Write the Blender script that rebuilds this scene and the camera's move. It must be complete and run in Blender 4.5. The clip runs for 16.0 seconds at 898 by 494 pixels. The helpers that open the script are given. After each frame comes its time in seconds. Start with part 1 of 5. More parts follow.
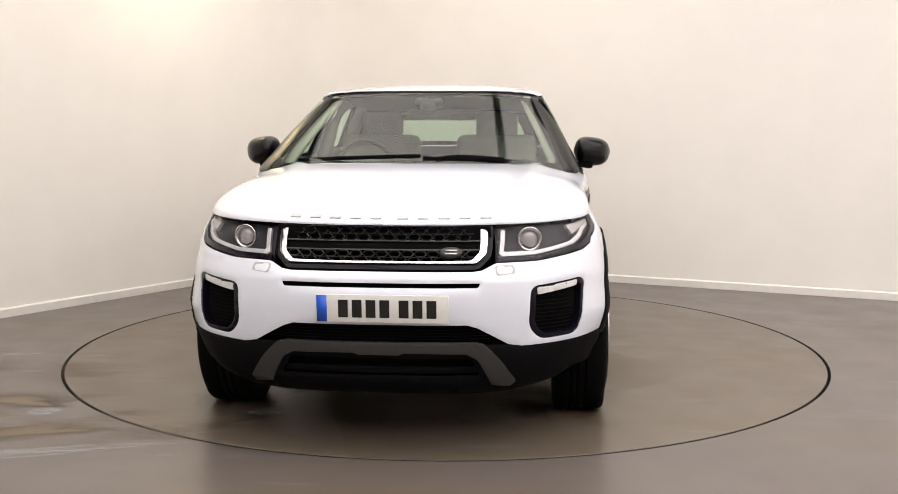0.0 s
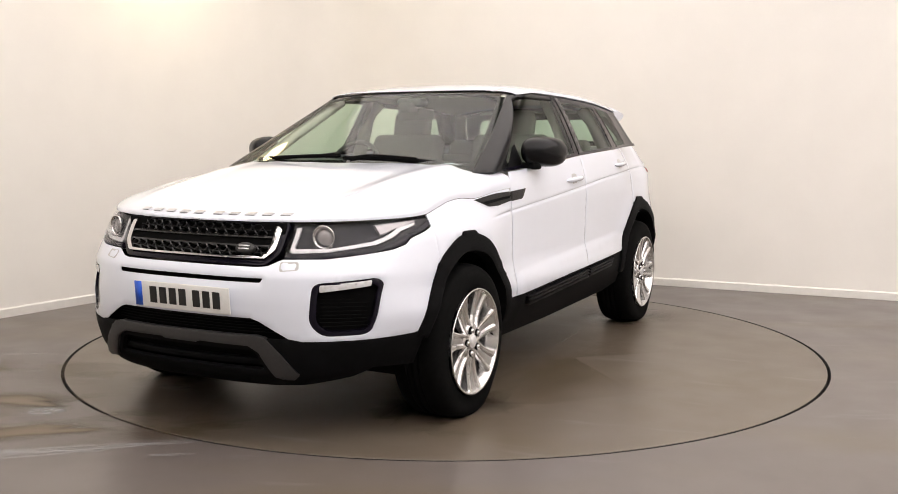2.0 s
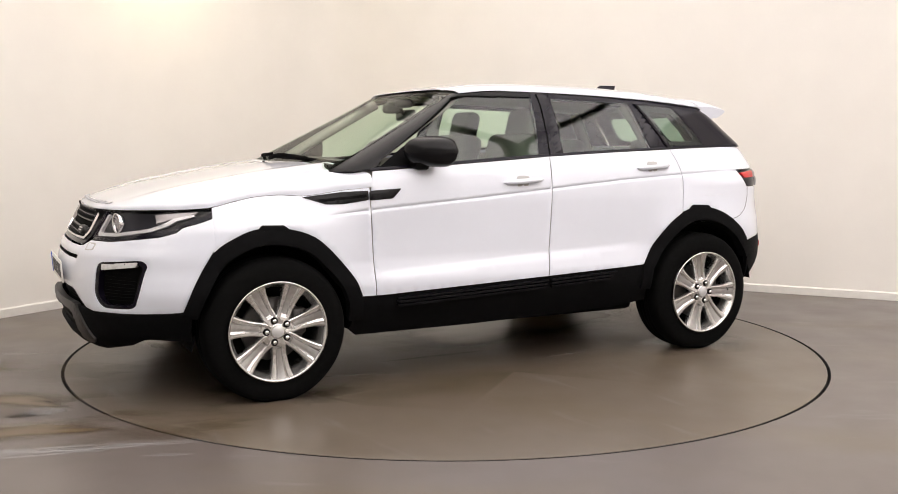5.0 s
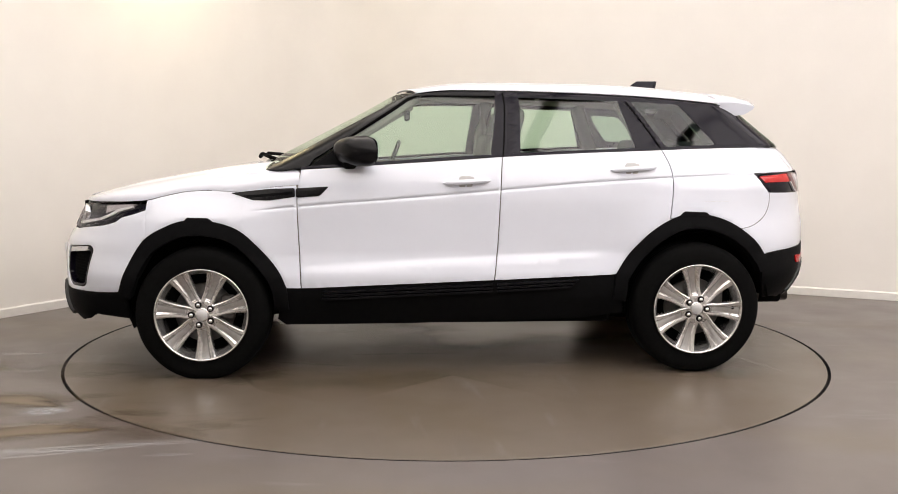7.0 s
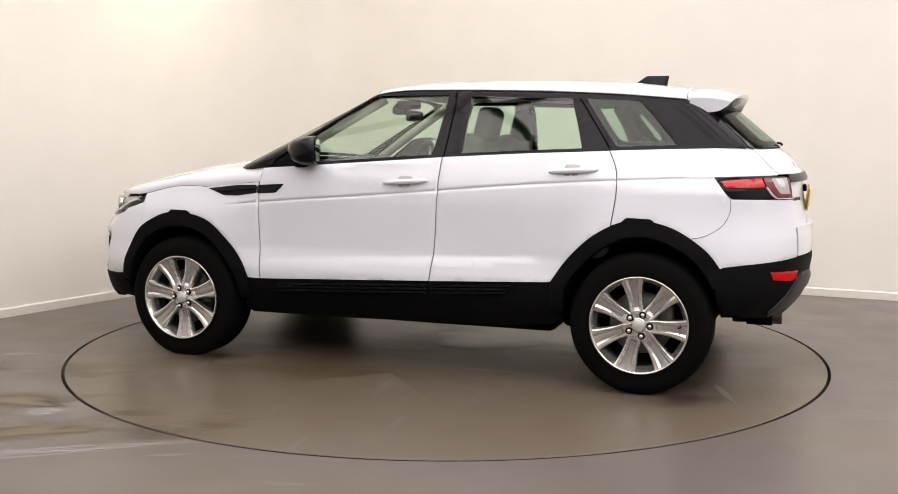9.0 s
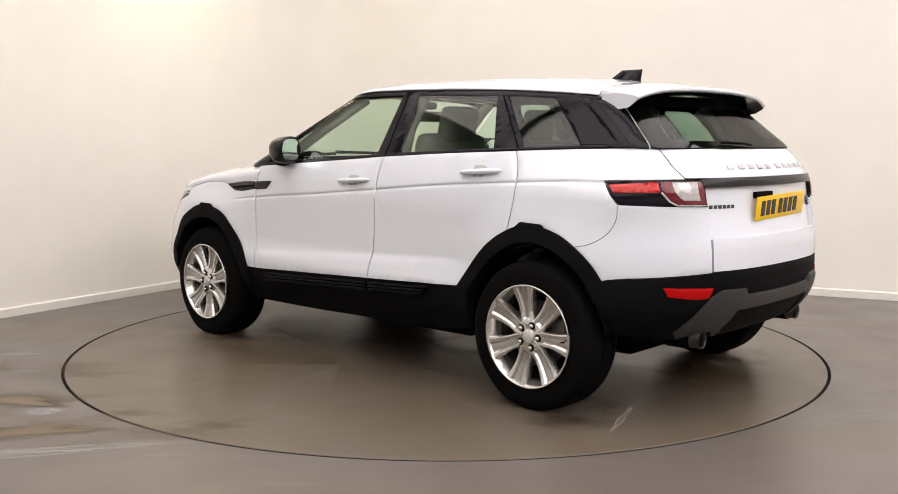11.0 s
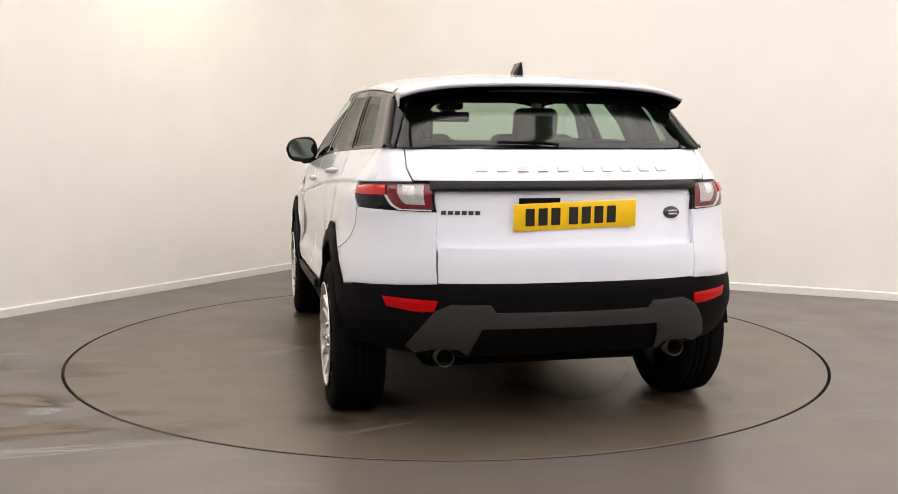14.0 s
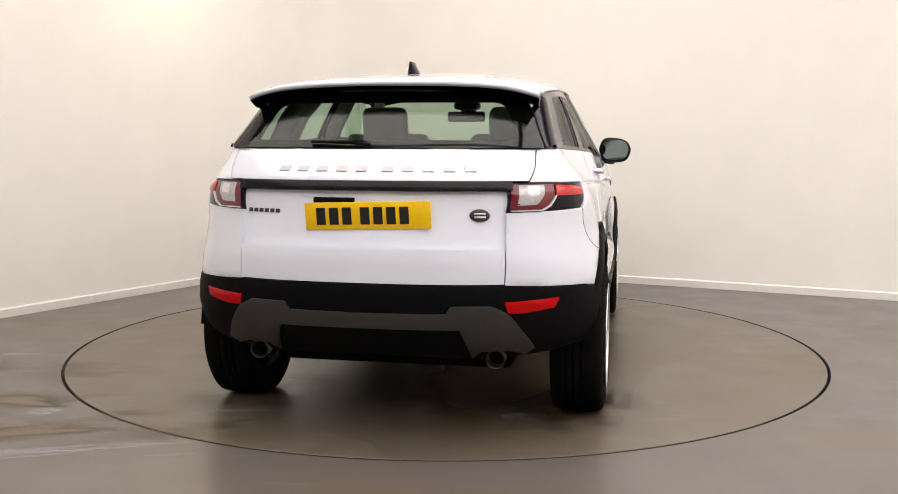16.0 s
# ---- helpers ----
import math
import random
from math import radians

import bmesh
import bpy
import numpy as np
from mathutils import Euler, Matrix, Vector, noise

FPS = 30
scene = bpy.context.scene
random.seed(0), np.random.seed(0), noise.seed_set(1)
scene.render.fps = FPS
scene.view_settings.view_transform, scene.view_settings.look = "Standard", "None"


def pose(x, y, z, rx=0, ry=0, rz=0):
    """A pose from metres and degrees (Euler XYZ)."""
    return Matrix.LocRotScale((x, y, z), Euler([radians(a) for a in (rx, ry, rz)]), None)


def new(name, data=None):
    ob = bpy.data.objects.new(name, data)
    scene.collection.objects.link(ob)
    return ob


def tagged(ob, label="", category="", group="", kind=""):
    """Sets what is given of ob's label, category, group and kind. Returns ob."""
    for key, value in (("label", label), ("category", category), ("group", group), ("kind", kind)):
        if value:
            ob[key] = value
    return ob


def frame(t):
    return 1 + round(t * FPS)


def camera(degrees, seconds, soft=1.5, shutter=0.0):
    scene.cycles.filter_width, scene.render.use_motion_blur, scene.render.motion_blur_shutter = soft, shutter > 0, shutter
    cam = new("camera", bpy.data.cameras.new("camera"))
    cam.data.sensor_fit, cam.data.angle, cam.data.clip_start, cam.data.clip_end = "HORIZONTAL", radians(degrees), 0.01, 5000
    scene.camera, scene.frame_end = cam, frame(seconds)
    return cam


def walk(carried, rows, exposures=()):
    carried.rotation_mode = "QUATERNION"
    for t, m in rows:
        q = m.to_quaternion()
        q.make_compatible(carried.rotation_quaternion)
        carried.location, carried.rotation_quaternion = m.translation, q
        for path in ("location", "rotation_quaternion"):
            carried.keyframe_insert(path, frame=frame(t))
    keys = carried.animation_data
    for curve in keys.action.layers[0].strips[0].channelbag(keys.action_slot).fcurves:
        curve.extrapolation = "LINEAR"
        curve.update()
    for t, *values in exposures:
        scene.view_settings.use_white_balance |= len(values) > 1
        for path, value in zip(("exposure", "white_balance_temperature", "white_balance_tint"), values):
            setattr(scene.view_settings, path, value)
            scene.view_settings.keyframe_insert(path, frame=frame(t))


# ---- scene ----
from mathutils import geometry

# Camera: fixed, looking slightly down at a turntable centred on the world origin.
cam = camera(50.37, 16.0, soft=0.9)
EYE = pose(0, -5.865, 1.2473, 0, 0, -0.139) @ pose(0, 0, 0, -6.288) @ pose(0, 0, 0, 0, -0.139) @ pose(0, 0, 0, 90)
walk(cam, [(0.0, EYE), (16.0, EYE)])

SPIN = 11.643                                    # turntable, degrees a second, clockwise from above
RING = 2.226                                     # turntable radius
CAR_AT = pose(-0.079, -0.015, 0, 0, 0, -4.856)   # the car on the turntable

# ---------------------------------------------------------------- light
world = bpy.data.worlds.new("world")
scene.world = world
world.use_nodes = True
world.node_tree.nodes["Background"].inputs["Color"].default_value = (1, 0.95, 0.88, 1)
world.node_tree.nodes["Background"].inputs["Strength"].default_value = 0.3
scene.view_settings.exposure = 0.0


PANEL_GLOW = 2.53                                # soft light panels, added out of view, that fill most of the ceiling
CEIL = 4.2

# ---------------------------------------------------------------- materials


def material(name, colour, rough=0.5, metal=0.0, coat=0.0, vary=0.06, scale=40.0, bump=0.0, bump_scale=300.0, emit=0.0, spec=0.5, grime=0.0):
    m = bpy.data.materials.new(name)
    m.use_nodes = True
    t = m.node_tree
    b = t.nodes["Principled BSDF"]
    b.inputs["Metallic"].default_value = metal
    b.inputs["Roughness"].default_value = rough
    b.inputs["Coat Weight"].default_value = coat
    b.inputs["Coat Roughness"].default_value = 0.04
    b.inputs["Specular IOR Level"].default_value = spec
    pos = t.nodes.new("ShaderNodeTexCoord")
    n = t.nodes.new("ShaderNodeTexNoise")
    n.inputs["Scale"].default_value = scale
    n.inputs["Detail"].default_value = 6
    t.links.new(pos.outputs["Object"], n.inputs["Vector"])
    r = t.nodes.new("ShaderNodeMapRange")
    r.inputs["From Min"].default_value, r.inputs["From Max"].default_value = 0.3, 0.7
    r.inputs["To Min"].default_value, r.inputs["To Max"].default_value = 1 - vary, 1 + vary
    t.links.new(n.outputs["Fac"], r.inputs["Value"])
    v = t.nodes.new("ShaderNodeVectorMath")
    v.operation = "SCALE"
    v.inputs[0].default_value = colour
    t.links.new(r.outputs["Result"], v.inputs["Scale"])
    t.links.new(v.outputs["Vector"], b.inputs["Base Color"])
    r2 = t.nodes.new("ShaderNodeMapRange")
    r2.inputs["From Min"].default_value, r2.inputs["From Max"].default_value = 0.3, 0.7
    r2.inputs["To Min"].default_value, r2.inputs["To Max"].default_value = rough * (1 - grime), min(1, rough * (1 + grime))
    t.links.new(n.outputs["Fac"], r2.inputs["Value"])
    t.links.new(r2.outputs["Result"], b.inputs["Roughness"])
    if bump:
        n2 = t.nodes.new("ShaderNodeTexNoise")
        n2.inputs["Scale"].default_value = bump_scale
        n2.inputs["Detail"].default_value = 3
        t.links.new(pos.outputs["Object"], n2.inputs["Vector"])
        bp = t.nodes.new("ShaderNodeBump")
        bp.inputs["Strength"].default_value = bump
        bp.inputs["Distance"].default_value = 0.002
        t.links.new(n2.outputs["Fac"], bp.inputs["Height"])
        t.links.new(bp.outputs["Normal"], b.inputs["Normal"])
    if emit:
        b.inputs["Emission Color"].default_value = (*colour, 1)
        b.inputs["Emission Strength"].default_value = emit
    return m


def glass_material(name, tint, rough=0.0, gloss=(1, 1, 1), low=0.045):
    m = bpy.data.materials.new(name)
    m.use_nodes = True
    t = m.node_tree
    t.nodes.remove(t.nodes["Principled BSDF"])
    out = t.nodes["Material Output"]
    tr = t.nodes.new("ShaderNodeBsdfTransparent")
    tr.inputs["Color"].default_value = (*tint, 1)
    gl = t.nodes.new("ShaderNodeBsdfGlossy")
    gl.inputs["Roughness"].default_value = rough
    gl.inputs["Color"].default_value = (*gloss, 1)
    lw = t.nodes.new("ShaderNodeLayerWeight")
    lw.inputs["Blend"].default_value = 0.5
    pw = t.nodes.new("ShaderNodeMath")
    pw.operation = "POWER"
    pw.inputs[1].default_value = 5.0
    t.links.new(lw.outputs["Facing"], pw.inputs[0])
    fr = t.nodes.new("ShaderNodeMapRange")
    fr.inputs["To Min"].default_value, fr.inputs["To Max"].default_value = low, 0.36
    t.links.new(pw.outputs["Value"], fr.inputs["Value"])
    mx = t.nodes.new("ShaderNodeMixShader")
    t.links.new(fr.outputs["Result"], mx.inputs["Fac"])
    t.links.new(tr.outputs["BSDF"], mx.inputs[1])
    t.links.new(gl.outputs["BSDF"], mx.inputs[2])
    t.links.new(mx.outputs["Shader"], out.inputs["Surface"])
    return m


def floor_material(name, base, dirt, stain=1.0):
    """Painted concrete: brown-grey, satin, with broad stains, worn pale streaks and faint speckle."""
    m = bpy.data.materials.new(name)
    m.use_nodes = True
    t = m.node_tree
    b = t.nodes["Principled BSDF"]
    pos = t.nodes.new("ShaderNodeTexCoord")

    def noise_at(scale, detail, stretch=(1, 1, 1)):
        mp = t.nodes.new("ShaderNodeMapping")
        mp.inputs["Scale"].default_value = stretch
        t.links.new(pos.outputs["Object"], mp.inputs["Vector"])
        n = t.nodes.new("ShaderNodeTexNoise")
        n.inputs["Scale"].default_value, n.inputs["Detail"].default_value = scale, detail
        t.links.new(mp.outputs["Vector"], n.inputs["Vector"])
        return n.outputs["Fac"]

    def ramp(value, lo, hi):
        r = t.nodes.new("ShaderNodeMapRange")
        r.interpolation_type = "SMOOTHSTEP"
        r.inputs["From Min"].default_value, r.inputs["From Max"].default_value = lo, hi
        t.links.new(value, r.inputs["Value"])
        return r.outputs["Result"]

    def mix(fac, a, bcol):
        x = t.nodes.new("ShaderNodeMix")
        x.data_type = "RGBA"
        t.links.new(fac, x.inputs[0])
        for socket, c in ((x.inputs[6], a), (x.inputs[7], bcol)):
            if isinstance(c, tuple):
                socket.default_value = (*c, 1)
            else:
                t.links.new(c, socket)
        return x.outputs[2]

    def scaled(fac, k):
        q = t.nodes.new("ShaderNodeMath")
        q.operation = "MULTIPLY"
        q.inputs[1].default_value = k
        t.links.new(fac, q.inputs[0])
        return q.outputs["Value"]

    big = ramp(noise_at(0.8, 4, (0.5, 1.6, 1)), 0.45, 0.75)
    fine = noise_at(260, 2)
    pale = ramp(noise_at(2.2, 5, (0.6, 3.0, 1)), 0.60, 0.75)
    col = mix(scaled(big, 0.75 * stain), base, dirt)
    col = mix(scaled(pale, 0.16 * stain), col, (0.40, 0.40, 0.40))
    col = mix(scaled(ramp(fine, 0.55, 0.75), 0.10), col, (0.36, 0.33, 0.29))
    t.links.new(col, b.inputs["Base Color"])
    r = t.nodes.new("ShaderNodeMapRange")
    r.inputs["To Min"].default_value, r.inputs["To Max"].default_value = 0.24, 0.44
    t.links.new(noise_at(3.0, 5), r.inputs["Value"])
    t.links.new(r.outputs["Result"], b.inputs["Roughness"])
    bp = t.nodes.new("ShaderNodeBump")
    bp.inputs["Strength"].default_value, bp.inputs["Distance"].default_value = 0.10, 0.002
    t.links.new(noise_at(120, 3), bp.inputs["Height"])
    t.links.new(bp.outputs["Normal"], b.inputs["Normal"])
    return m


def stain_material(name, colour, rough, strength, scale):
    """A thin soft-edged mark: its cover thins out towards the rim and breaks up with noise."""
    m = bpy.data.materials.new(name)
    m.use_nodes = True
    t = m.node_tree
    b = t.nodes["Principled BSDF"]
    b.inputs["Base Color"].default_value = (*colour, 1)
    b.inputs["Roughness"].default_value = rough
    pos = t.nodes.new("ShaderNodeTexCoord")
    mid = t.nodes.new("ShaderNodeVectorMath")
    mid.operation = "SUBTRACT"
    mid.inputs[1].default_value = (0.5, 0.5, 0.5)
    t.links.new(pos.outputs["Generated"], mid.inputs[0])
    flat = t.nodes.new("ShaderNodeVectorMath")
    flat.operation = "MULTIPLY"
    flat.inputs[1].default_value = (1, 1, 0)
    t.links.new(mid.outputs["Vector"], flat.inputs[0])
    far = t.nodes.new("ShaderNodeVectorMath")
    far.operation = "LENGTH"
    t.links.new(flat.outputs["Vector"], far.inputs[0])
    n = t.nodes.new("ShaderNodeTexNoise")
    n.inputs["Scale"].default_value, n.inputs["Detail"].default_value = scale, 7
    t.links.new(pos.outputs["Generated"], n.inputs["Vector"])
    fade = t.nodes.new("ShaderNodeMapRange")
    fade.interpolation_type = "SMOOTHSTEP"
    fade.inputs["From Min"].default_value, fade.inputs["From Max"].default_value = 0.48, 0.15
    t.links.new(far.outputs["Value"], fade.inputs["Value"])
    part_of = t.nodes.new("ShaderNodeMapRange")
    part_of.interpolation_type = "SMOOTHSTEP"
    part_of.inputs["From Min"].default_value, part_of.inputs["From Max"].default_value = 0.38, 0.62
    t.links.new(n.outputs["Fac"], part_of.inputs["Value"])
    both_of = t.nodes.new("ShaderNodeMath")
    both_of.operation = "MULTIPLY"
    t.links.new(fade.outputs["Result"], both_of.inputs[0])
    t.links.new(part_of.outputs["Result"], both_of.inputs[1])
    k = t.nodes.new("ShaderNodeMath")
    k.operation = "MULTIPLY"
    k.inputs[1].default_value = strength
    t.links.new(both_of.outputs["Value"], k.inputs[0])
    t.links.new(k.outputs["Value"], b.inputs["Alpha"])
    return m


WALL = material("wall_paint", (0.87, 0.843, 0.792), 0.65, vary=0.015, scale=3, bump=0.05, bump_scale=90)
SKIRT = material("skirting_paint", (0.80, 0.78, 0.74), 0.4, vary=0.03, scale=20)
CEILING = material("ceiling_paint", (0.82, 0.80, 0.76), 0.8, vary=0.02, scale=5)
FLOOR = floor_material("floor_paint", (0.125, 0.106, 0.098), (0.125, 0.097, 0.058))
DISC = floor_material("turntable_paint", (0.121, 0.097, 0.074), (0.110, 0.082, 0.046), 0.9)
# damp colour; under the car it also stands in for shade
WET_SHADE = stain_material("wet_shade_mark", (0.05, 0.042, 0.030), 0.10, 0.75, 3.0)
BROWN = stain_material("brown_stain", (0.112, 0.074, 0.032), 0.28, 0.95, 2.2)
CHALK = stain_material("pale_scuff", (0.50, 0.51, 0.53), 0.6, 0.42, 9.0)
FLAKED = stain_material("flaked_paint", (0.52, 0.53, 0.55), 0.6, 0.85, 13.0)
GAP = material("gap_shadow", (0.012, 0.011, 0.010), 0.7)
PAINT = material("white_car_paint", (0.715, 0.748, 0.835), 0.32, coat=1.0, vary=0.012, scale=6)
BLACK = material("black_grained_plastic", (0.0045, 0.0045, 0.005), 0.6, vary=0.15, scale=30, bump=0.15, bump_scale=900, spec=0.05)
MATT = material("matt_black", (0.004, 0.004, 0.004), 0.9, spec=0.05)
GLOSS = material("gloss_black", (0.006, 0.005, 0.010), 0.12, vary=0.1, scale=15, spec=0.20)
GUN = material("dark_grey_painted_trim", (0.034, 0.033, 0.033), 0.42, metal=0.2, vary=0.08, scale=80)
PIPE = material("dull_exhaust_steel", (0.07, 0.065, 0.06), 0.30, metal=0.9, vary=0.15)
MARQUE = material("grey_lettering", (0.48, 0.48, 0.50), 0.35, metal=0.4)
HEX = material("dark_grille_plastic", (0.014, 0.014, 0.015), 0.30, vary=0.1, scale=80)
CLAD = material("satin_black_cladding", (0.005, 0.005, 0.006), 0.38, vary=0.1, spec=0.10)
CHROME = material("bright_chrome", (0.75, 0.75, 0.76), 0.12, metal=1.0, vary=0.04)
RIB = material("satin_black_rib", (0.005, 0.005, 0.006), 0.26, vary=0.1, spec=0.22)
TAILCLEAR = material("grey_tail_lens", (0.42, 0.40, 0.405), 0.2, metal=0.2, coat=0.7, vary=0.15, scale=70)
SATIN = material("satin_silver", (0.66, 0.66, 0.67), 0.35, metal=0.45, vary=0.05)
ALLOY = material("silver_alloy", (0.66, 0.655, 0.65), 0.22, metal=0.9, vary=0.06, scale=60)
# alloy colour darkened, so the spoke grooves carry their shade as paint
SHADOWED = material("shaded_silver_groove", (0.48, 0.475, 0.47), 0.32, metal=0.9, vary=0.1, scale=60)
RUBBER = material("tyre_rubber", (0.0035, 0.0035, 0.0035), 0.8, vary=0.25, scale=50, bump=0.15, bump_scale=200, spec=0.06)
STEEL = material("brake_steel", (0.10, 0.095, 0.09), 0.45, metal=0.6, vary=0.15)
RED = material("red_lens", (0.46, 0.008, 0.008), 0.15, coat=0.1, vary=0.1, scale=90)
DARKRED = material("dark_red_lens", (0.13, 0.010, 0.018), 0.12, coat=0.2, vary=0.1, scale=60)
REDGLOW = material("red_reflector", (0.42, 0.003, 0.004), 0.2, vary=0.25, scale=150, spec=0.15)
CLEAR = material("clear_lens", (0.62, 0.615, 0.63), 0.2, metal=0.2, coat=0.6, vary=0.12, scale=70)
SMOKE = material("lamp_housing", (0.022, 0.022, 0.027), 0.35, vary=0.25, scale=30, spec=0.2)
YELLOW = material("yellow_plate", (0.86, 0.54, 0.005), 0.3, vary=0.03, scale=50)
PLATE = material("white_plate", (0.78, 0.78, 0.76), 0.3, vary=0.03, scale=50)
BLUE = material("blue_band", (0.015, 0.10, 0.62), 0.35)
INK = material("black_ink", (0.01, 0.01, 0.01), 0.4)
TRIM = material("grey_cabin_trim", (0.34, 0.33, 0.305), 0.7, vary=0.1, scale=20, bump=0.1)
SEAT = material("grey_seat_cloth", (0.22, 0.215, 0.20), 0.75, vary=0.12, scale=25, bump=0.2, bump_scale=400)
LINING = material("pale_headlining", (0.60, 0.58, 0.53), 0.9, vary=0.05)
DASH = material("dark_dashboard", (0.05, 0.05, 0.05), 0.55, vary=0.1, bump=0.15, bump_scale=500)
GLASS = glass_material("green_tinted_glass", (0.70, 0.83, 0.73), low=0.055)
SCREEN = glass_material("windscreen_glass", (0.78, 0.865, 0.78))
DARKGLASS = glass_material("smoked_glass", (0.46, 0.58, 0.50))
LENS = glass_material("lamp_cover", (0.94, 0.94, 0.95), low=0.012)
MIRROR = material("mirror_glass", (0.80, 0.88, 0.90), 0.02, metal=1.0, vary=0.0)
TUBE = material("lamp_tube", (1.0, 0.95, 0.86), 0.5, emit=4.0)
HOUSING = material("lamp_housing_white", (0.8, 0.8, 0.8), 0.4)

# ---------------------------------------------------------------- mesh helpers


def link(name, bm, mat, parent=None, label="", smooth=True):
    me = bpy.data.meshes.new(name)
    bm.to_mesh(me)
    bm.free()
    me.materials.append(mat)
    if smooth:
        for p in me.polygons:
            p.use_smooth = True
    ob = new(name, me)
    if parent is not None:
        ob.parent = parent
    if label:
        ob["label"] = label
    return ob


def part(name, bm, mat, parent, label="", smooth=True):
    return link(name, bm, mat, parent, label, smooth)


def box(sx, sy, sz, at=(0, 0, 0), bevel=0.0, seg=2, turn=None):
    bm = bmesh.new()
    bmesh.ops.create_cube(bm, size=1)
    bmesh.ops.scale(bm, vec=(sx, sy, sz), verts=bm.verts)
    if bevel:
        bmesh.ops.bevel(bm, geom=bm.edges[:], offset=bevel, segments=seg, profile=0.5, affect="EDGES")
    if turn is not None:
        bmesh.ops.transform(bm, matrix=turn, verts=bm.verts)
    bmesh.ops.translate(bm, vec=at, verts=bm.verts)
    return bm


def lathe(profile, seg=48, axis="Z"):
    """Turn (radius, height) pairs about an axis. The ends stay open unless the radius is 0."""
    bm = bmesh.new()
    rings = []
    for r, h in profile:
        ring = []
        for k in range(seg):
            a = 2 * math.pi * k / seg
            c, s = r * math.cos(a), r * math.sin(a)
            ring.append(bm.verts.new({"Z": (c, s, h), "X": (h, c, s), "Y": (s, h, c)}[axis]))
        rings.append(ring)
    for p, q in zip(rings, rings[1:]):
        for k in range(seg):
            bm.faces.new((p[k], p[(k + 1) % seg], q[(k + 1) % seg], q[k]))
    bmesh.ops.remove_doubles(bm, verts=bm.verts, dist=1e-5)
    return bm


def tube(points, radius, seg=8):
    bm = bmesh.new()
    pts = [Vector(p) for p in points]
    rings = []
    for i, p in enumerate(pts):
        d = (pts[min(i + 1, len(pts) - 1)] - pts[max(i - 1, 0)]).normalized()
        side = d.cross(Vector((0, 0, 1)) if abs(d.z) < 0.9 else Vector((1, 0, 0))).normalized()
        up = side.cross(d)
        rad = radius[i] if isinstance(radius, (list, tuple)) else radius
        rings.append([bm.verts.new(p + rad * (math.cos(2 * math.pi * k / seg) * side + math.sin(2 * math.pi * k / seg) * up)) for k in range(seg)])
    for a, b in zip(rings, rings[1:]):
        for k in range(seg):
            bm.faces.new((a[k], a[(k + 1) % seg], b[(k + 1) % seg], b[k]))
    bm.faces.new(rings[0][::-1])
    bm.faces.new(rings[-1])
    return bm


def grid_mesh(rows, closed=False):
    """A skin over rows of points."""
    bm = bmesh.new()
    vs = [[bm.verts.new(p) for p in r] for r in rows]
    for a, b in zip(vs, vs[1:]):
        n = len(a)
        for k in range(n if closed else n - 1):
            try:
                bm.faces.new((a[k], a[(k + 1) % n], b[(k + 1) % n], b[k]))
            except ValueError:
                pass
    bmesh.ops.remove_doubles(bm, verts=bm.verts, dist=1e-5)
    bmesh.ops.dissolve_degenerate(bm, edges=bm.edges[:], dist=1e-6)
    return bm


def join(*bms):
    """Several bmeshes as one."""
    out = bmesh.new()
    for b in bms:
        me = bpy.data.meshes.new("tmp")
        b.to_mesh(me)
        b.free()
        out.from_mesh(me)
        bpy.data.meshes.remove(me)
    return out


def flipped(bm):
    """The same in the mirror of the car's middle plane."""
    bmesh.ops.scale(bm, vec=(-1, 1, 1), verts=bm.verts)
    bmesh.ops.reverse_faces(bm, faces=bm.faces[:])
    return bm


def curve(*pairs):
    """A smooth monotone curve through (x, y) pairs."""
    xs = np.array([p[0] for p in pairs], float)
    ys = np.array([p[1] for p in pairs], float)
    h, d = np.diff(xs), np.diff(ys) / np.diff(xs)
    m = np.zeros(len(xs))
    for i in range(1, len(xs) - 1):
        if d[i - 1] * d[i] > 0:
            a, b = 2 * h[i] + h[i - 1], h[i] + 2 * h[i - 1]
            m[i] = (a + b) / (a / d[i - 1] + b / d[i])
    m[0], m[-1] = d[0], d[-1]

    def at(x):
        if x <= xs[0]:
            return ys[0] + m[0] * (x - xs[0])
        if x >= xs[-1]:
            return ys[-1] + m[-1] * (x - xs[-1])
        i = int(np.searchsorted(xs, x) - 1)
        t = (x - xs[i]) / h[i]
        return (ys[i] * (1 + 2 * t) * (1 - t) ** 2 + h[i] * m[i] * t * (1 - t) ** 2 + ys[i + 1] * t * t * (3 - 2 * t) + h[i] * m[i + 1] * t * t * (t - 1))
    return at


def step(x, a, b):
    t = min(1.0, max(0.0, (x - a) / (b - a)))
    return t * t * (3 - 2 * t)


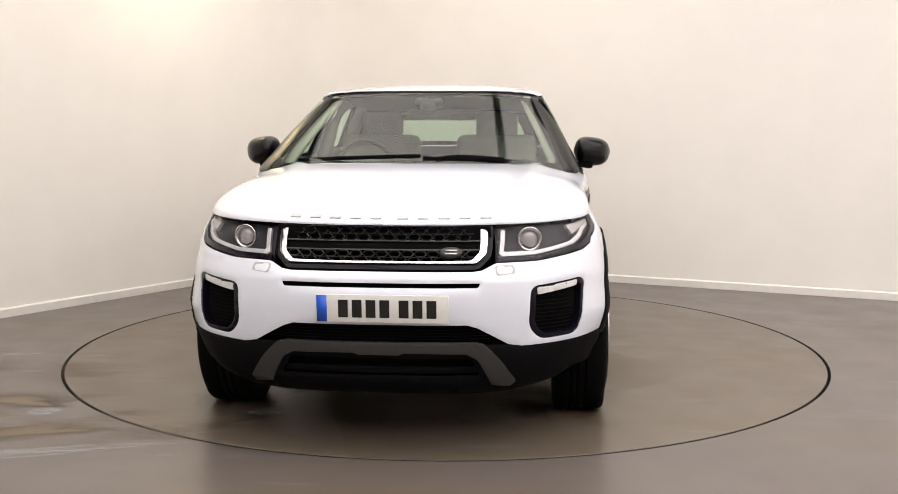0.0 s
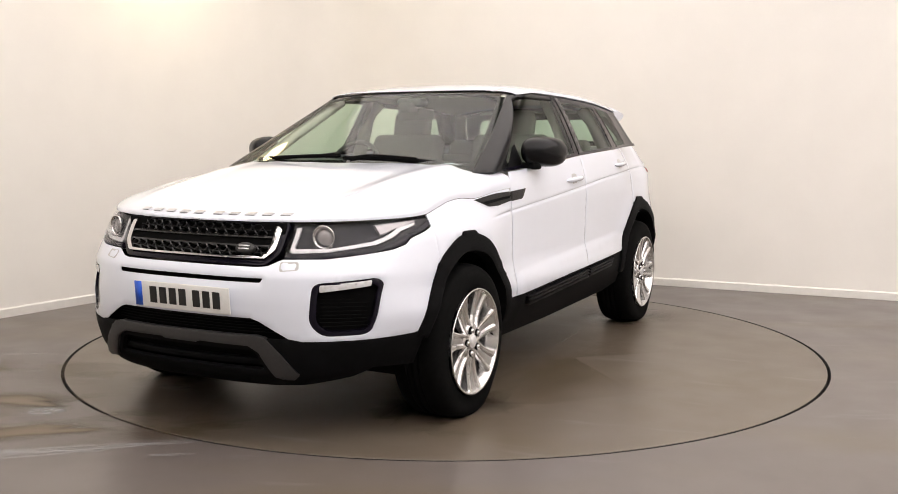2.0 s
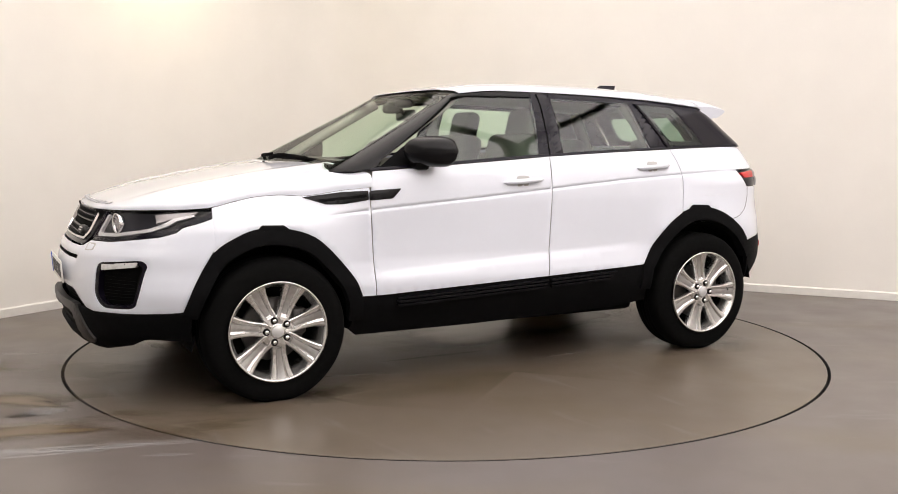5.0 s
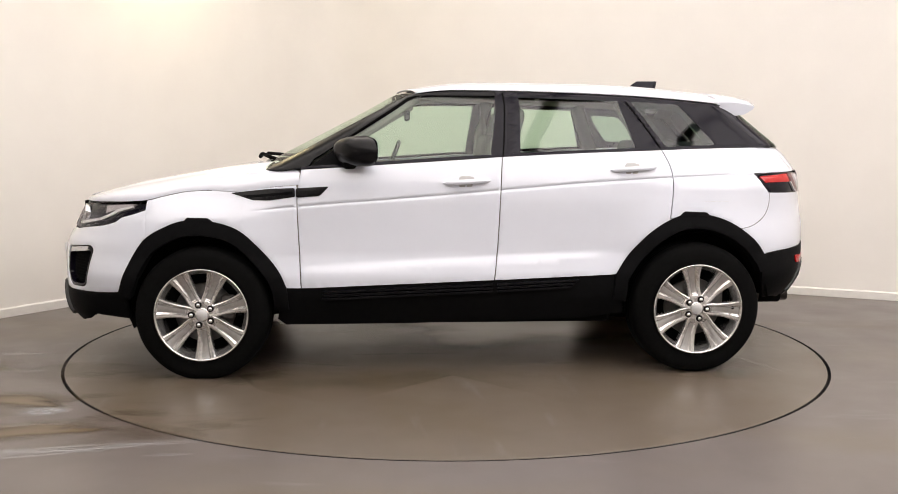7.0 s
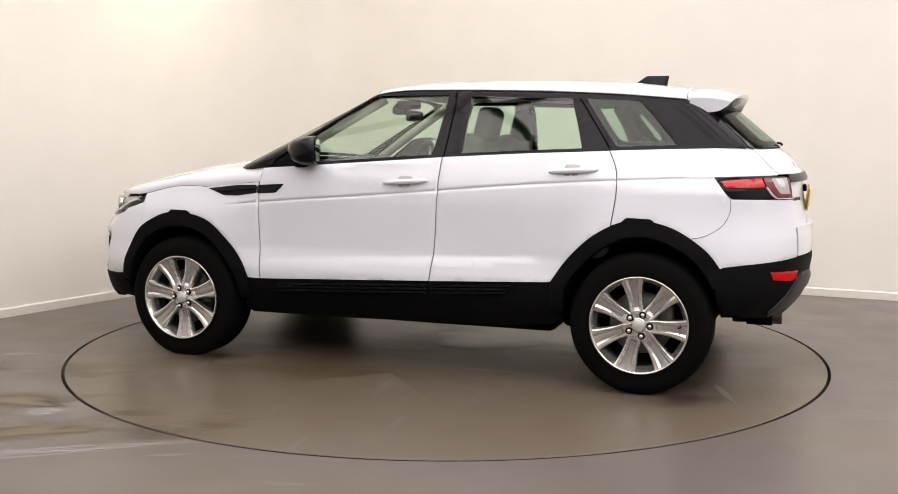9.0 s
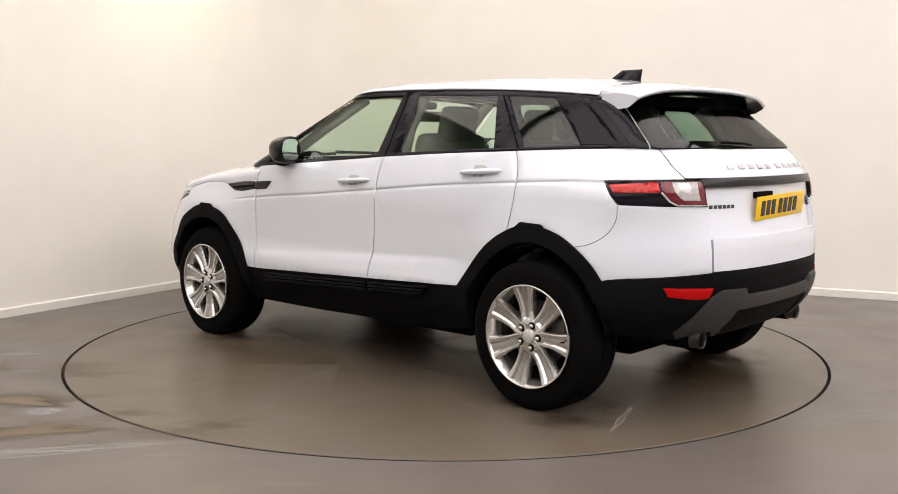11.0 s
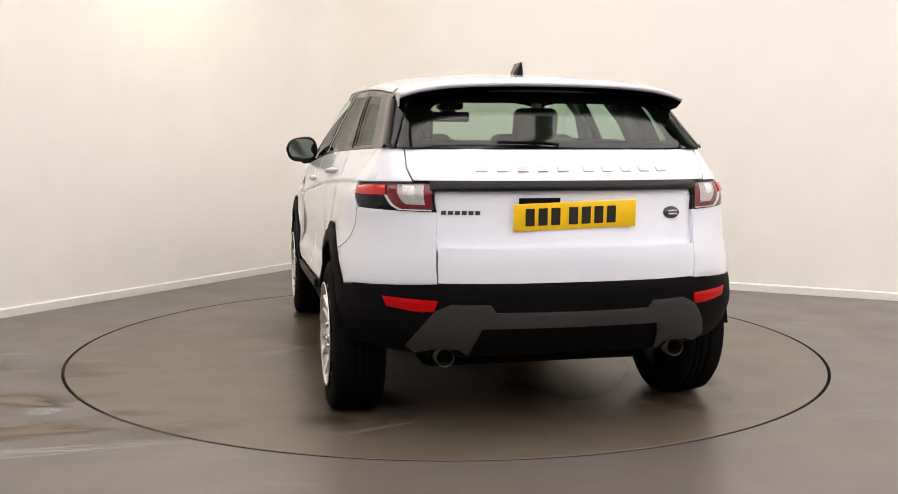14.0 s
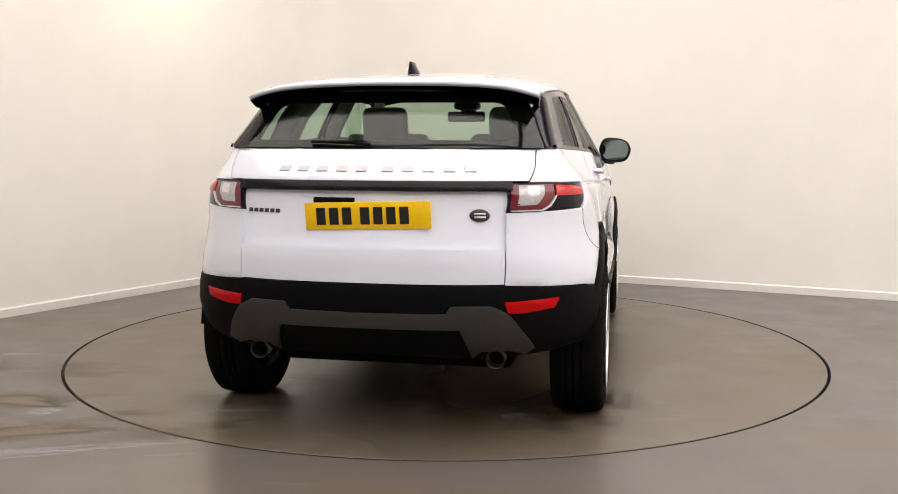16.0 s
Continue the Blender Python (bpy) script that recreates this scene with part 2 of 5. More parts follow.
def rounded(points, r=0.02, n=4):
    """A closed outline with its corners rounded; a point may carry its own radius as a third number."""
    out = []
    k = len(points)
    for i in range(k):
        p = np.array(points[i][:2], float)
        rad = points[i][2] if len(points[i]) > 2 else r
        a, b = np.array(points[i - 1][:2], float) - p, np.array(points[(i + 1) % k][:2], float) - p
        la, lb = np.linalg.norm(a), np.linalg.norm(b)
        rr = min(rad, 0.48 * la, 0.48 * lb)
        if rr < 1e-4:
            out.append(tuple(p))
            continue
        p0, p1 = p + a / la * rr, p + b / lb * rr
        for j in range(n + 1):
            t = j / n
            out.append(tuple((1 - t) ** 2 * p0 + 2 * t * (1 - t) * p + t * t * p1))
    return out


def through_points(points, n=6):
    """An open smooth line through points."""
    p = [np.array(q, float) for q in points]
    p = [2 * p[0] - p[1]] + p + [2 * p[-1] - p[-2]]
    out = []
    for i in range(1, len(p) - 2):
        for j in range(n):
            t = j / n
            out.append(tuple(0.5 * (2 * p[i] + (p[i + 1] - p[i - 1]) * t + (2 * p[i - 1] - 5 * p[i] + 4 * p[i + 1] - p[i + 2]) * t * t + (3 * p[i] - p[i - 1] - 3 * p[i + 1] + p[i + 2]) * t ** 3)))
    out.append(tuple(p[-2]))
    return out


def inside(pt, poly):
    x, y = pt
    hit = False
    for i in range(len(poly)):
        (x1, y1), (x2, y2) = poly[i - 1], poly[i]
        if (y1 > y) != (y2 > y) and x < (x2 - x1) * (y - y1) / (y2 - y1) + x1:
            hit = not hit
    return hit


def sheet(surface, outline, holes=(), pitch=0.03, thick=0.004, proud=0.0, edge=0.003, extra=(), single=False):
    """A panel: the part of a surface(u, z) inside the outline and outside the holes, with thickness and softly turned edges. Gives points, faces and the normals of the face side."""
    loops = []
    for poly in (outline, *holes):
        dense = []
        for i in range(len(poly)):
            p, q = np.array(poly[i - 1], float), np.array(poly[i], float)
            k = max(1, int(np.linalg.norm(q - p) / pitch))
            dense += [tuple(p + (q - p) * j / k) for j in range(k)]
        loops.append(dense)
    pts, edges = [], []
    for loop in loops:
        s = len(pts)
        pts += loop
        edges += [(s + i, s + (i + 1) % len(loop)) for i in range(len(loop))]
    rim = len(pts)
    ring = np.array(pts)
    lo, hi = ring.min(0), ring.max(0)
    for a, b in extra:
        if np.min(np.abs(ring[:, 0] - a) + np.abs(ring[:, 1] - b)) > 0.006 and inside((a, b), loops[0]):
            pts.append((a, b))
    ring = np.array(pts)
    row = 0
    for b in np.arange(lo[1] + pitch * 0.5, hi[1], pitch):
        row += 1
        for a in np.arange(lo[0] + pitch * (0.5 if row % 2 else 0.0), hi[0], pitch):
            if np.min(np.abs(ring[:, 0] - a) + np.abs(ring[:, 1] - b)) < pitch * 0.6:
                continue
            if inside((a, b), loops[0]) and not any(inside((a, b), h) for h in loops[1:]):
                pts.append((a, b))
    co, _, tri, vmap, _, _ = geometry.delaunay_2d_cdt([Vector(p) for p in pts], edges, [], 0, 1e-6)
    keep = []
    for f in tri:
        c = sum((co[i] for i in f), Vector((0, 0))) / 3
        if inside(c, loops[0]) and not any(inside(c, h) for h in loops[1:]):
            keep.append(list(f))
    onrim = [bool(o) and min(o) < rim for o in vmap]
    P, N = [], []
    e = 2e-3
    for q in co:
        p = np.array(surface(q[0], q[1]))
        du = np.array(surface(q[0] + e, q[1])) - np.array(surface(q[0] - e, q[1]))
        dv = np.array(surface(q[0], q[1] + e)) - np.array(surface(q[0], q[1] - e))
        n = np.cross(du, dv)
        P.append(p)
        N.append(n / (np.linalg.norm(n) + 1e-12))
    P, N = np.array(P), np.array(N)
    top = P + N * proud
    top[onrim] -= N[onrim] * edge
    # outward lean of the normals along the rim
    count = {}
    for f in keep:
        for a, b in ((f[0], f[1]), (f[1], f[2]), (f[2], f[0])):
            count[(a, b)] = 1
    border = [(a, b) for (a, b) in count if (b, a) not in count]
    NN = N.copy()
    for a, b in border:
        d = np.cross(P[b] - P[a], N[a])
        d /= np.linalg.norm(d) + 1e-12
        for i in (a, b):
            NN[i] = NN[i] + (0.12 if edge >= 0.002 else 0.0) * d
    n0 = len(top)
    verts = list(top)
    faces = list(keep)
    normals = list(NN / np.linalg.norm(NN, axis=1)[:, None])
    if single:
        return verts, faces, list(N)
    for a, b in border:
        d = np.cross(P[b] - P[a], N[a])
        d /= np.linalg.norm(d) + 1e-12
        s = len(verts)
        verts += [top[a], top[b], top[b] - N[b] * thick, top[a] - N[a] * thick]
        normals += [d, d, d, d]
        faces.append([s + 1, s, s + 3, s + 2])
    back = len(verts)
    verts += list(top - N * thick)
    normals += list(-N)
    faces += [[back + f[0], back + f[2], back + f[1]] for f in keep]
    return verts, faces, normals


def panel(name, mat, parent, surface, outline, holes=(), pitch=0.03, thick=0.004, proud=0.0, edge=0.003, label="", extra=(), single=False):
    v, f, n = sheet(surface, outline, holes, pitch, thick, proud, edge, extra, single)
    me = bpy.data.meshes.new(name)
    me.from_pydata([tuple(p) for p in v], [], f)
    me.materials.append(mat)
    me.polygons.foreach_set("use_smooth", [True] * len(f))
    me.normals_split_custom_set_from_vertices([tuple(q) for q in n])
    ob = new(name, me)
    ob.parent = parent
    if label:
        ob["label"] = label
    return ob


def both(name, mat, parent, surface, outline, holes=(), **kw):
    """A panel and its twin on the other side of the car."""
    other = parent[1] if isinstance(parent, tuple) else parent
    mine = parent[0] if isinstance(parent, tuple) else parent
    a = panel(name, mat, mine, surface, outline, holes, **kw)
    if "extra" in kw:
        kw["extra"] = [(-u, z) for u, z in kw["extra"]]
    b = panel(name, mat, other, surface, [(-u, z) for u, z in outline][::-1], [[(-u, z) for u, z in h][::-1] for h in holes], **kw)
    return a, b


# ---------------------------------------------------------------- the room
CORNER = np.array((-1.232, 3.91))
ALONG_L = np.array((-0.525, -0.851))     # from the corner along one wall, towards the camera
ALONG_R = np.array((0.903, -0.430))      # and along the other


def room_outline(inset=0.0):
    """Plan of the walls, with a rounded corner opposite the camera; inset moves it into the room."""
    c, l, r = CORNER, ALONG_L, ALONG_R
    reach = 0.55
    mid = [tuple((1 - t) ** 2 * (c + l * reach) + 2 * t * (1 - t) * c + t * t * (c + r * reach)) for t in np.linspace(0, 1, 17)]
    left, right = c + l * 13.5, c + r * 8.0
    far = np.array((left[0] + r[0] * 9.5, left[1] + r[1] * 9.5))
    pts = [tuple(left)] + mid + [tuple(right), (float(right[0]), float(far[1]) - 1.0), (float(left[0]), float(far[1]) - 1.0)]
    if not inset:
        return pts
    out = []
    k = len(pts)
    for i in range(k):
        p, a, b = (np.array(pts[j % k]) for j in (i, i - 1, i + 1))
        d1, d2 = (p - a) / np.linalg.norm(p - a), (b - p) / np.linalg.norm(b - p)
        n = np.array((d1[1] + d2[1], -d1[0] - d2[0]))
        n /= np.linalg.norm(n)
        out.append(tuple(p + n * inset / max(0.3, float(np.dot(n, (d1[1], -d1[0]))))))
    return out


def wall_run(name, i0, i1, inner, outer, z0, z1, mat):
    rows = []
    for i in range(i0, i1 + 1):
        a, b = inner[i % len(inner)], outer[i % len(outer)]
        rows.append([(*a, z0), (*a, z1), (*b, z1), (*b, z0)])
    ob = link(name, grid_mesh(rows, closed=True), mat, smooth=False)
    return tagged(ob, "plain cream painted studio wall", "wall", kind="structure")


PLAN0, PLAN_OUT, PLAN_IN = room_outline(), room_outline(-0.15), room_outline(0.014)
wall_curved = wall_run("wall_north", 0, 18, PLAN0, PLAN_OUT, 0, CEIL, WALL)
for f in wall_curved.data.polygons:
    f.use_smooth = True
wall_curved.data.set_sharp_from_angle(angle=radians(40))
wall_run("wall_east", 18, 19, PLAN0, PLAN_OUT, 0, CEIL, WALL)
wall_run("wall_south", 19, 20, PLAN0, PLAN_OUT, 0, CEIL, WALL)
wall_run("wall_west", 20, 21, PLAN0, PLAN_OUT, 0, CEIL, WALL)

rows = []
top_in = room_outline(0.004)
for i in range(0, 19):
    a, b, c = PLAN_IN[i], PLAN0[i], top_in[i]
    rows.append([(*b, 0.0005), (*a, 0.0005), (*a, 0.058), (*c, 0.068), (*b, 0.068)])
tagged(link("baseboard", grid_mesh(rows), SKIRT, smooth=False), "low white painted skirting board along the wall", "skirting", kind="structure")

# floor with a round opening for the turntable
bm = bmesh.new()
edge_out = [bm.verts.new((9.5 * math.cos(a), -2.5 + 9.5 * math.sin(a), 0)) for a in np.linspace(0, 2 * math.pi, 128, endpoint=False)]
edge_in = [bm.verts.new(((RING + 0.008) * math.cos(a), (RING + 0.008) * math.sin(a), 0)) for a in np.linspace(0, 2 * math.pi, 128, endpoint=False)]
for k in range(128):
    j = (k + 1) % 128
    bm.faces.new((edge_out[k], edge_out[j], edge_in[j], edge_in[k]))
tagged(link("floor", bm, FLOOR, smooth=False), "brown-grey painted concrete floor with stains and scuffs", "floor", kind="structure")
tagged(link("turntable_pit", lathe([(0, -0.06), (RING + 0.008, -0.06), (RING + 0.008, -0.001)], 128), GAP), "dark pit under the turntable", "pit", kind="structure")

outline = [Vector((x, y, CEIL)) for x, y in PLAN_OUT]
bm = bmesh.new()
low = [bm.verts.new(p) for p in outline]
bm.faces.new(low)
bmesh.ops.solidify(bm, geom=bm.faces[:], thickness=-0.1)
tagged(link("ceiling", bm, CEILING, smooth=False), "plain pale ceiling", "ceiling", kind="structure")


def fill_panel(x, y, colour, level, w=2.30):
    """An added, unseen soft ceiling light: a stretched white diffuser in a slim frame."""
    body = tagged(new("fill_panel"), "added square soft light panel in a white frame, out of view", "lamp", "ceiling light panels")
    body.location = (x, y, CEIL)
    glowing = material("panel_glow", colour, 0.6, vary=0.0, emit=PANEL_GLOW * level)
    part("diffuser", box(w - 0.06, w - 0.06, 0.02, (0, 0, -0.03), 0.004), glowing, body, "glowing diffuser", smooth=False)
    e = w / 2 - 0.015
    for dx, dy, sx, sy in ((0, e, w, 0.03), (0, -e, w, 0.03), (e, 0, 0.03, w - 0.06), (-e, 0, 0.03, w - 0.06)):
        part("frame_rail", box(sx, sy, 0.05, (dx, dy, -0.026), 0.005), HOUSING, body, smooth=False)


for x, y in [(-0.6, 1.7)] + [(c, r) for r in (-0.7, -3.1, -5.5, -7.9) for c in (-2.4, 0.0, 2.4, 4.8)] + [(-4.8, -5.5), (-4.8, -7.9)]:
    warm = min(1.0, max(0.0, (x + 3) / 6))
    side = {-4.8: 0.80, -2.4: 0.82, 0.0: 0.97, 2.4: 1.08, 4.8: 1.28}.get(x, 0.95)
    fill_panel(x, y, (1.0, 0.93 + 0.01 * warm, 0.875 + 0.055 * warm), (0.9 if y > -2 else 1.05) * side)
# one more added panel, so the windscreen mirrors no dark edge
fill_panel(1.36, 1.33, (1.0, 0.935, 0.90), 0.9, 1.5)
# warm lamp close to the wall
bowl = tagged(link("spot_lamp", lathe([(0, 0.0), (0.05, 0.0), (0.07, -0.06), (0.09, -0.12), (0.085, -0.12), (0.0, -0.02)], 32), HOUSING), "small white downlight above the wall", "lamp")
bowl.location = (-2.05, 1.9, 3.12)
part("stem", tube([(0, 0, 0), (0, 0, CEIL - 3.12)], 0.012), HOUSING, bowl, "thin white stem")
data = bpy.data.lights.new("warm_spot", "POINT")
data.energy, data.color, data.shadow_soft_size = 11, (1.0, 0.80, 0.42), 0.12
new("warm_spot", data).location = (-2.05, 1.9, 2.84)

# ---------------------------------------------------------------- the turntable
turntable = tagged(new("turntable"), "round flush turntable painted brown-grey, with tyre marks", "turntable")
part("disc", lathe([(0, 0), (1.0, 0.0), (RING - 0.013, 0.0), (RING - 0.010, -0.002)], 160), DISC, turntable, smooth=False)
part("rim", lathe([(RING - 0.010, -0.002), (RING - 0.010, -0.05), (0, -0.05)], 160), GAP, turntable, "dark edge of the turntable", smooth=False)


def blot(name, mat, parent, x, y, sx, sy, turn, seed, z=0.0015, ragged=0.35, label=""):
    """A thin irregular patch lying on the floor."""
    rnd = random.Random(seed)
    bm = bmesh.new()
    vs = []
    for k in range(28):
        a = 2 * math.pi * k / 28
        r = 1 + ragged * (rnd.random() - 0.5) * 2
        vs.append(bm.verts.new((sx * r * math.cos(a), sy * r * math.sin(a), 0)))
    bm.faces.new(vs)
    bmesh.ops.transform(bm, matrix=pose(x, y, z, 0, 0, turn), verts=bm.verts)
    return part(name, bm, mat, parent, label, smooth=False)

# ---------------------------------------------------------------- the car: shape
# Car space: x to the car's left, y towards the tail, z up; wheels at y = -1.33 and 1.33.


class Shell:
    """A body skin: at every height the plan is a straight-sided shape with rounded ends.
    F(u, z): u runs round from the middle of the nose; R(v, z): v runs round from the middle of the tail, the other way about."""

    def __init__(self, nose, tail, width, yf, yr, nf, nr):
        self.nose, self.tail, self.width, self.yf, self.yr, self.nf, self.nr = nose, tail, width, yf, yr, nf, nr
        self.tab = []
        for n, w, l in ((nf, 0.9, 0.85), (nr, 0.9, 0.8)):
            a = np.linspace(0, math.pi / 2, 400)
            x, y = w * np.sin(a) ** (2 / n), l * np.cos(a) ** (2 / n)
            s = np.concatenate([[0], np.cumsum(np.hypot(np.diff(x), np.diff(y)))])
            self.tab.append((a, s))

    def end(self, which, s, z):
        a, t = self.tab[which]
        n = (self.nf, self.nr)[which]
        if s < t[-1]:
            b = float(np.interp(s, t, a))
            return math.sin(b) ** (2 / n), math.cos(b) ** (2 / n), None
        return 1, 0, s - t[-1]

    def F(self, u, z):
        c, k, rest = self.end(0, abs(u), z)
        y0, y1 = self.yf(z), self.nose(z)
        y = y0 + rest if rest is not None else y0 + (y1 - y0) * k
        return math.copysign(self.width(y if rest is not None else y0, z, y) * c, u), y, z

    def R(self, v, z):
        c, k, rest = self.end(1, abs(v), z)
        y0, y1 = self.yr(z), self.tail(z)
        y = y0 - rest if rest is not None else y0 + (y1 - y0) * k
        return math.copysign(self.width(y if rest is not None else y0, z, y) * c, -v), y, z

    def side(self, y, z):
        """u of a point on the left flank."""
        a, t = self.tab[0]
        y0, y1 = self.yf(z), self.nose(z)
        if y >= y0:
            return t[-1] + y - y0
        k = min(1.0, (y0 - y) / (y0 - y1))
        return float(np.interp(math.acos(k ** (self.nf / 2)), a, t))

    def front(self, x, z):
        a, t = self.tab[0]
        y0 = self.yf(z)
        c = min(1.0, abs(x) / self.width(y0, z, y0))
        return math.copysign(float(np.interp(math.asin(c ** (self.nf / 2)), a, t)), x)

    def rear(self, x, z):
        a, t = self.tab[1]
        y0 = self.yr(z)
        c = min(1.0, abs(x) / self.width(y0, z, y0))
        return -math.copysign(float(np.interp(math.asin(c ** (self.nr / 2)), a, t)), x)

    def rside(self, y, z):
        """v of a point on the left flank."""
        a, t = self.tab[1]
        y0, y1 = self.yr(z), self.tail(z)
        if y <= y0:
            return -(t[-1] + y0 - y)
        k = min(1.0, (y - y0) / (y1 - y0))
        return -float(np.interp(math.acos(k ** (self.nr / 2)), a, t))

    def S(self, *pts):
        return [(self.side(y, z), z) for y, z in pts]

    def FR(self, *pts):
        return [(self.front(x, z), z) for x, z in pts]

    def RR(self, *pts):
        return [(self.rear(x, z), z) for x, z in pts]

    def RS(self, *pts):
        return [(self.rside(y, z), z) for y, z in pts]


nose_line = curve((0.15, -1.91), (0.20, -2.02), (0.256, -2.13), (0.333, -2.186), (0.40, -2.194), (0.47, -2.194), (0.60, -2.194), (0.70, -2.180), (0.77, -2.138), (0.883, -2.080), (0.95, -2.040), (1.05, -1.75))
tail_line = curve((0.25, 1.80), (0.289, 1.86), (0.348, 1.965), (0.42, 2.045), (0.50, 2.098), (0.57, 2.116), (0.66, 2.130), (0.77, 2.132), (0.83, 2.126), (0.95, 2.104), (1.07, 2.086), (1.165, 2.02), (1.229, 1.948), (1.30, 1.87))
flank = curve((0.17, 0.80), (0.26, 0.850), (0.35, 0.890), (0.45, 0.918), (0.53, 0.922), (0.60, 0.908), (0.66, 0.898), (0.80, 0.897), (0.92, 0.899), (1.0, 0.893), (1.06, 0.882), (1.12, 0.864), (1.22, 0.825), (1.30, 0.79))


crease_line = curve((-1.04, 0.886), (-0.817, 0.907), (-0.125, 0.960), (0.246, 0.991), (0.749, 1.032), (1.179, 1.057), (1.617, 1.075))


def body_width(y, z, real):
    w = flank(z)
    bulge = math.exp(-((y + 1.33) / 0.36) ** 4) + math.exp(-((y - 1.36) / 0.38) ** 4)
    w += 0.038 * bulge * (1 - step(z, 0.66, 0.98)) * step(z, 0.30, 0.62)
    w -= 0.055 * step(z, 0.82, 1.02) * step(-y, 0.65, 1.3)
    w -= 0.075 * step(z, 0.98, 1.22) * step(y, 0.9, 1.75)
    w -= 0.02 * step(z, 0.7, 1.0) * step(y, 0.9, 1.4)
    # groove along the doors
    low = 0.588 + 0.048 * (y + 0.8)
    w += 0.008 * (1 - step(z, low - 0.030, low + 0.014)) * step(y, -0.80, -0.72) * step(-y, -0.95, -0.70) * step(z, 0.30, 0.42)
    w -= 0.008 * math.exp(-((z - crease_line(y)) / 0.0055) ** 2) * step(y, -1.08, -0.85) * step(-y, -1.64, -1.48)
    return w


BODY = Shell(nose_line, tail_line, body_width, lambda z: -1.35, lambda z: 1.35 + 0.15 * step(z, 0.8, 1.07) + 0.10 * step(z, 1.05, 1.22), 2.7, 2.7)

# upper part: windscreen, side glass, tail glass
screen_line = curve((0.95, -1.40), (1.13, -1.045), (1.16, -0.985), (1.357, -0.604), (1.46, -0.41), (1.54, -0.275), (1.62, -0.16))
hatch_line = curve((1.15, 2.01), (1.229, 1.945), (1.316, 1.845), (1.41, 1.735), (1.50, 1.62), (1.60, 1.48))
upper_w = curve((1.05, 0.875), (1.12, 0.858), (1.20, 0.822), (1.30, 0.775), (1.40, 0.724), (1.50, 0.668), (1.53, 0.650), (1.60, 0.60))


def cabin_width(y, z, real):
    w = upper_w(z)
    w -= 0.085 * step(y, 0.7, 1.75) * step(z, 1.62, 1.2) + 0.055 * step(y, 0.8, 1.9) * step(z, 1.2, 1.62) + 0.022 * step(-y, -0.2, 0.9)
    return w


CABIN = Shell(screen_line, hatch_line, cabin_width, lambda z: screen_line(z) + 0.26, lambda z: hatch_line(z) - 0.28, 2.6, 2.7)

car = tagged(new("car"), "white compact SUV with black lower cladding on the turntable", "car")

# ---------------------------------------------------------------- bonnet and roof
bonnet_mid = curve((-2.08, 0.908), (-2.066, 0.921), (-2.03, 0.944), (-1.95, 0.965), (-1.73, 1.020), (-1.40, 1.082), (-1.175, 1.123), (-0.95, 1.150), (-0.75, 1.165))
bonnet_rim = curve((-2.10, 0.913), (-2.05, 0.917), (-1.9, 0.925), (-1.62, 0.938), (-1.50, 0.965), (-1.38, 0.987), (-1.27, 0.992), (-1.165, 0.985), (-0.95, 1.010), (-0.80, 1.022))


def bonnet_rear(x):
    return -1.06 + 0.255 * min(1.0, abs(x) / 0.85) ** 2.4


def bonnet_point(y, q):
    """q: -1 to 1 across, on a rounded section."""
    ze = bonnet_rim(y)
    xe = abs(BODY.F(BODY.side(y, ze), ze)[0]) - 0.001
    a = q * math.pi / 2
    x = xe * math.copysign(abs(math.sin(a)) ** (2 / 2.9), q)
    c = math.cos(a) ** (2 / 2.9)
    yy = min(y, bonnet_rear(x))
    ridge = 0.012 * math.exp(-((abs(x) - 0.56 - 0.10 * (yy + 1.5)) / 0.05) ** 2) * step(yy, -2.02, -1.6)
    return x, yy, ze + (max(ze, bonnet_mid(yy)) - ze) * c + ridge * c


rows = []
span = np.concatenate([-1.35 - 0.719 * np.cos(np.linspace(0.06, 1.57, 34)) ** 0.8, np.linspace(-1.33, -0.80, 22)])
for y in span:
    rows.append([bonnet_point(float(y), q) for q in np.linspace(-1, 1, 65)])
bm = grid_mesh(rows)
bmesh.ops.recalc_face_normals(bm, faces=bm.faces)
bmesh.ops.reverse_faces(bm, faces=[f for f in bm.faces]) if sum(f.normal.z * f.calc_area() for f in bm.faces) < 0 else None
bonnet = part("bonnet", bm, PAINT, car)

roof_mid = curve((-0.30, 1.537), (-0.19, 1.560), (0.04, 1.592), (0.23, 1.601), (0.69, 1.599), (1.16, 1.580), (1.46, 1.549), (1.60, 1.536))
roof_rim = curve((-0.30, 1.508), (-0.2, 1.518), (0.008, 1.529), (0.32, 1.526), (0.64, 1.518), (1.09, 1.497), (1.48, 1.465), (1.60, 1.452))


def roof_point(y, q, lift=0.0):
    ze = roof_rim(y)
    edge_y = y + 0.10 * max(0.0, 0.1 - y) / 0.4
    xe = CABIN.F(CABIN.side(edge_y, ze), ze)[0] + 0.004
    fade = 1.0
    a = q * math.pi / 2
    x = xe * fade * math.copysign(abs(math.sin(a)) ** (2 / 2.1), q)
    c = math.cos(a) ** (2 / 2.1)
    yy = y
    if y < 0.1:                                   # the front edge bows forward in the middle
        yy = y + 0.10 * (abs(x) / xe) ** 2.2 * (0.1 - y) / 0.4
    groove = 0.008 * math.exp(-((abs(x) - 0.50) / 0.008) ** 2)
    return x, yy, ze + (roof_mid(yy) - ze) * c + lift - groove * c


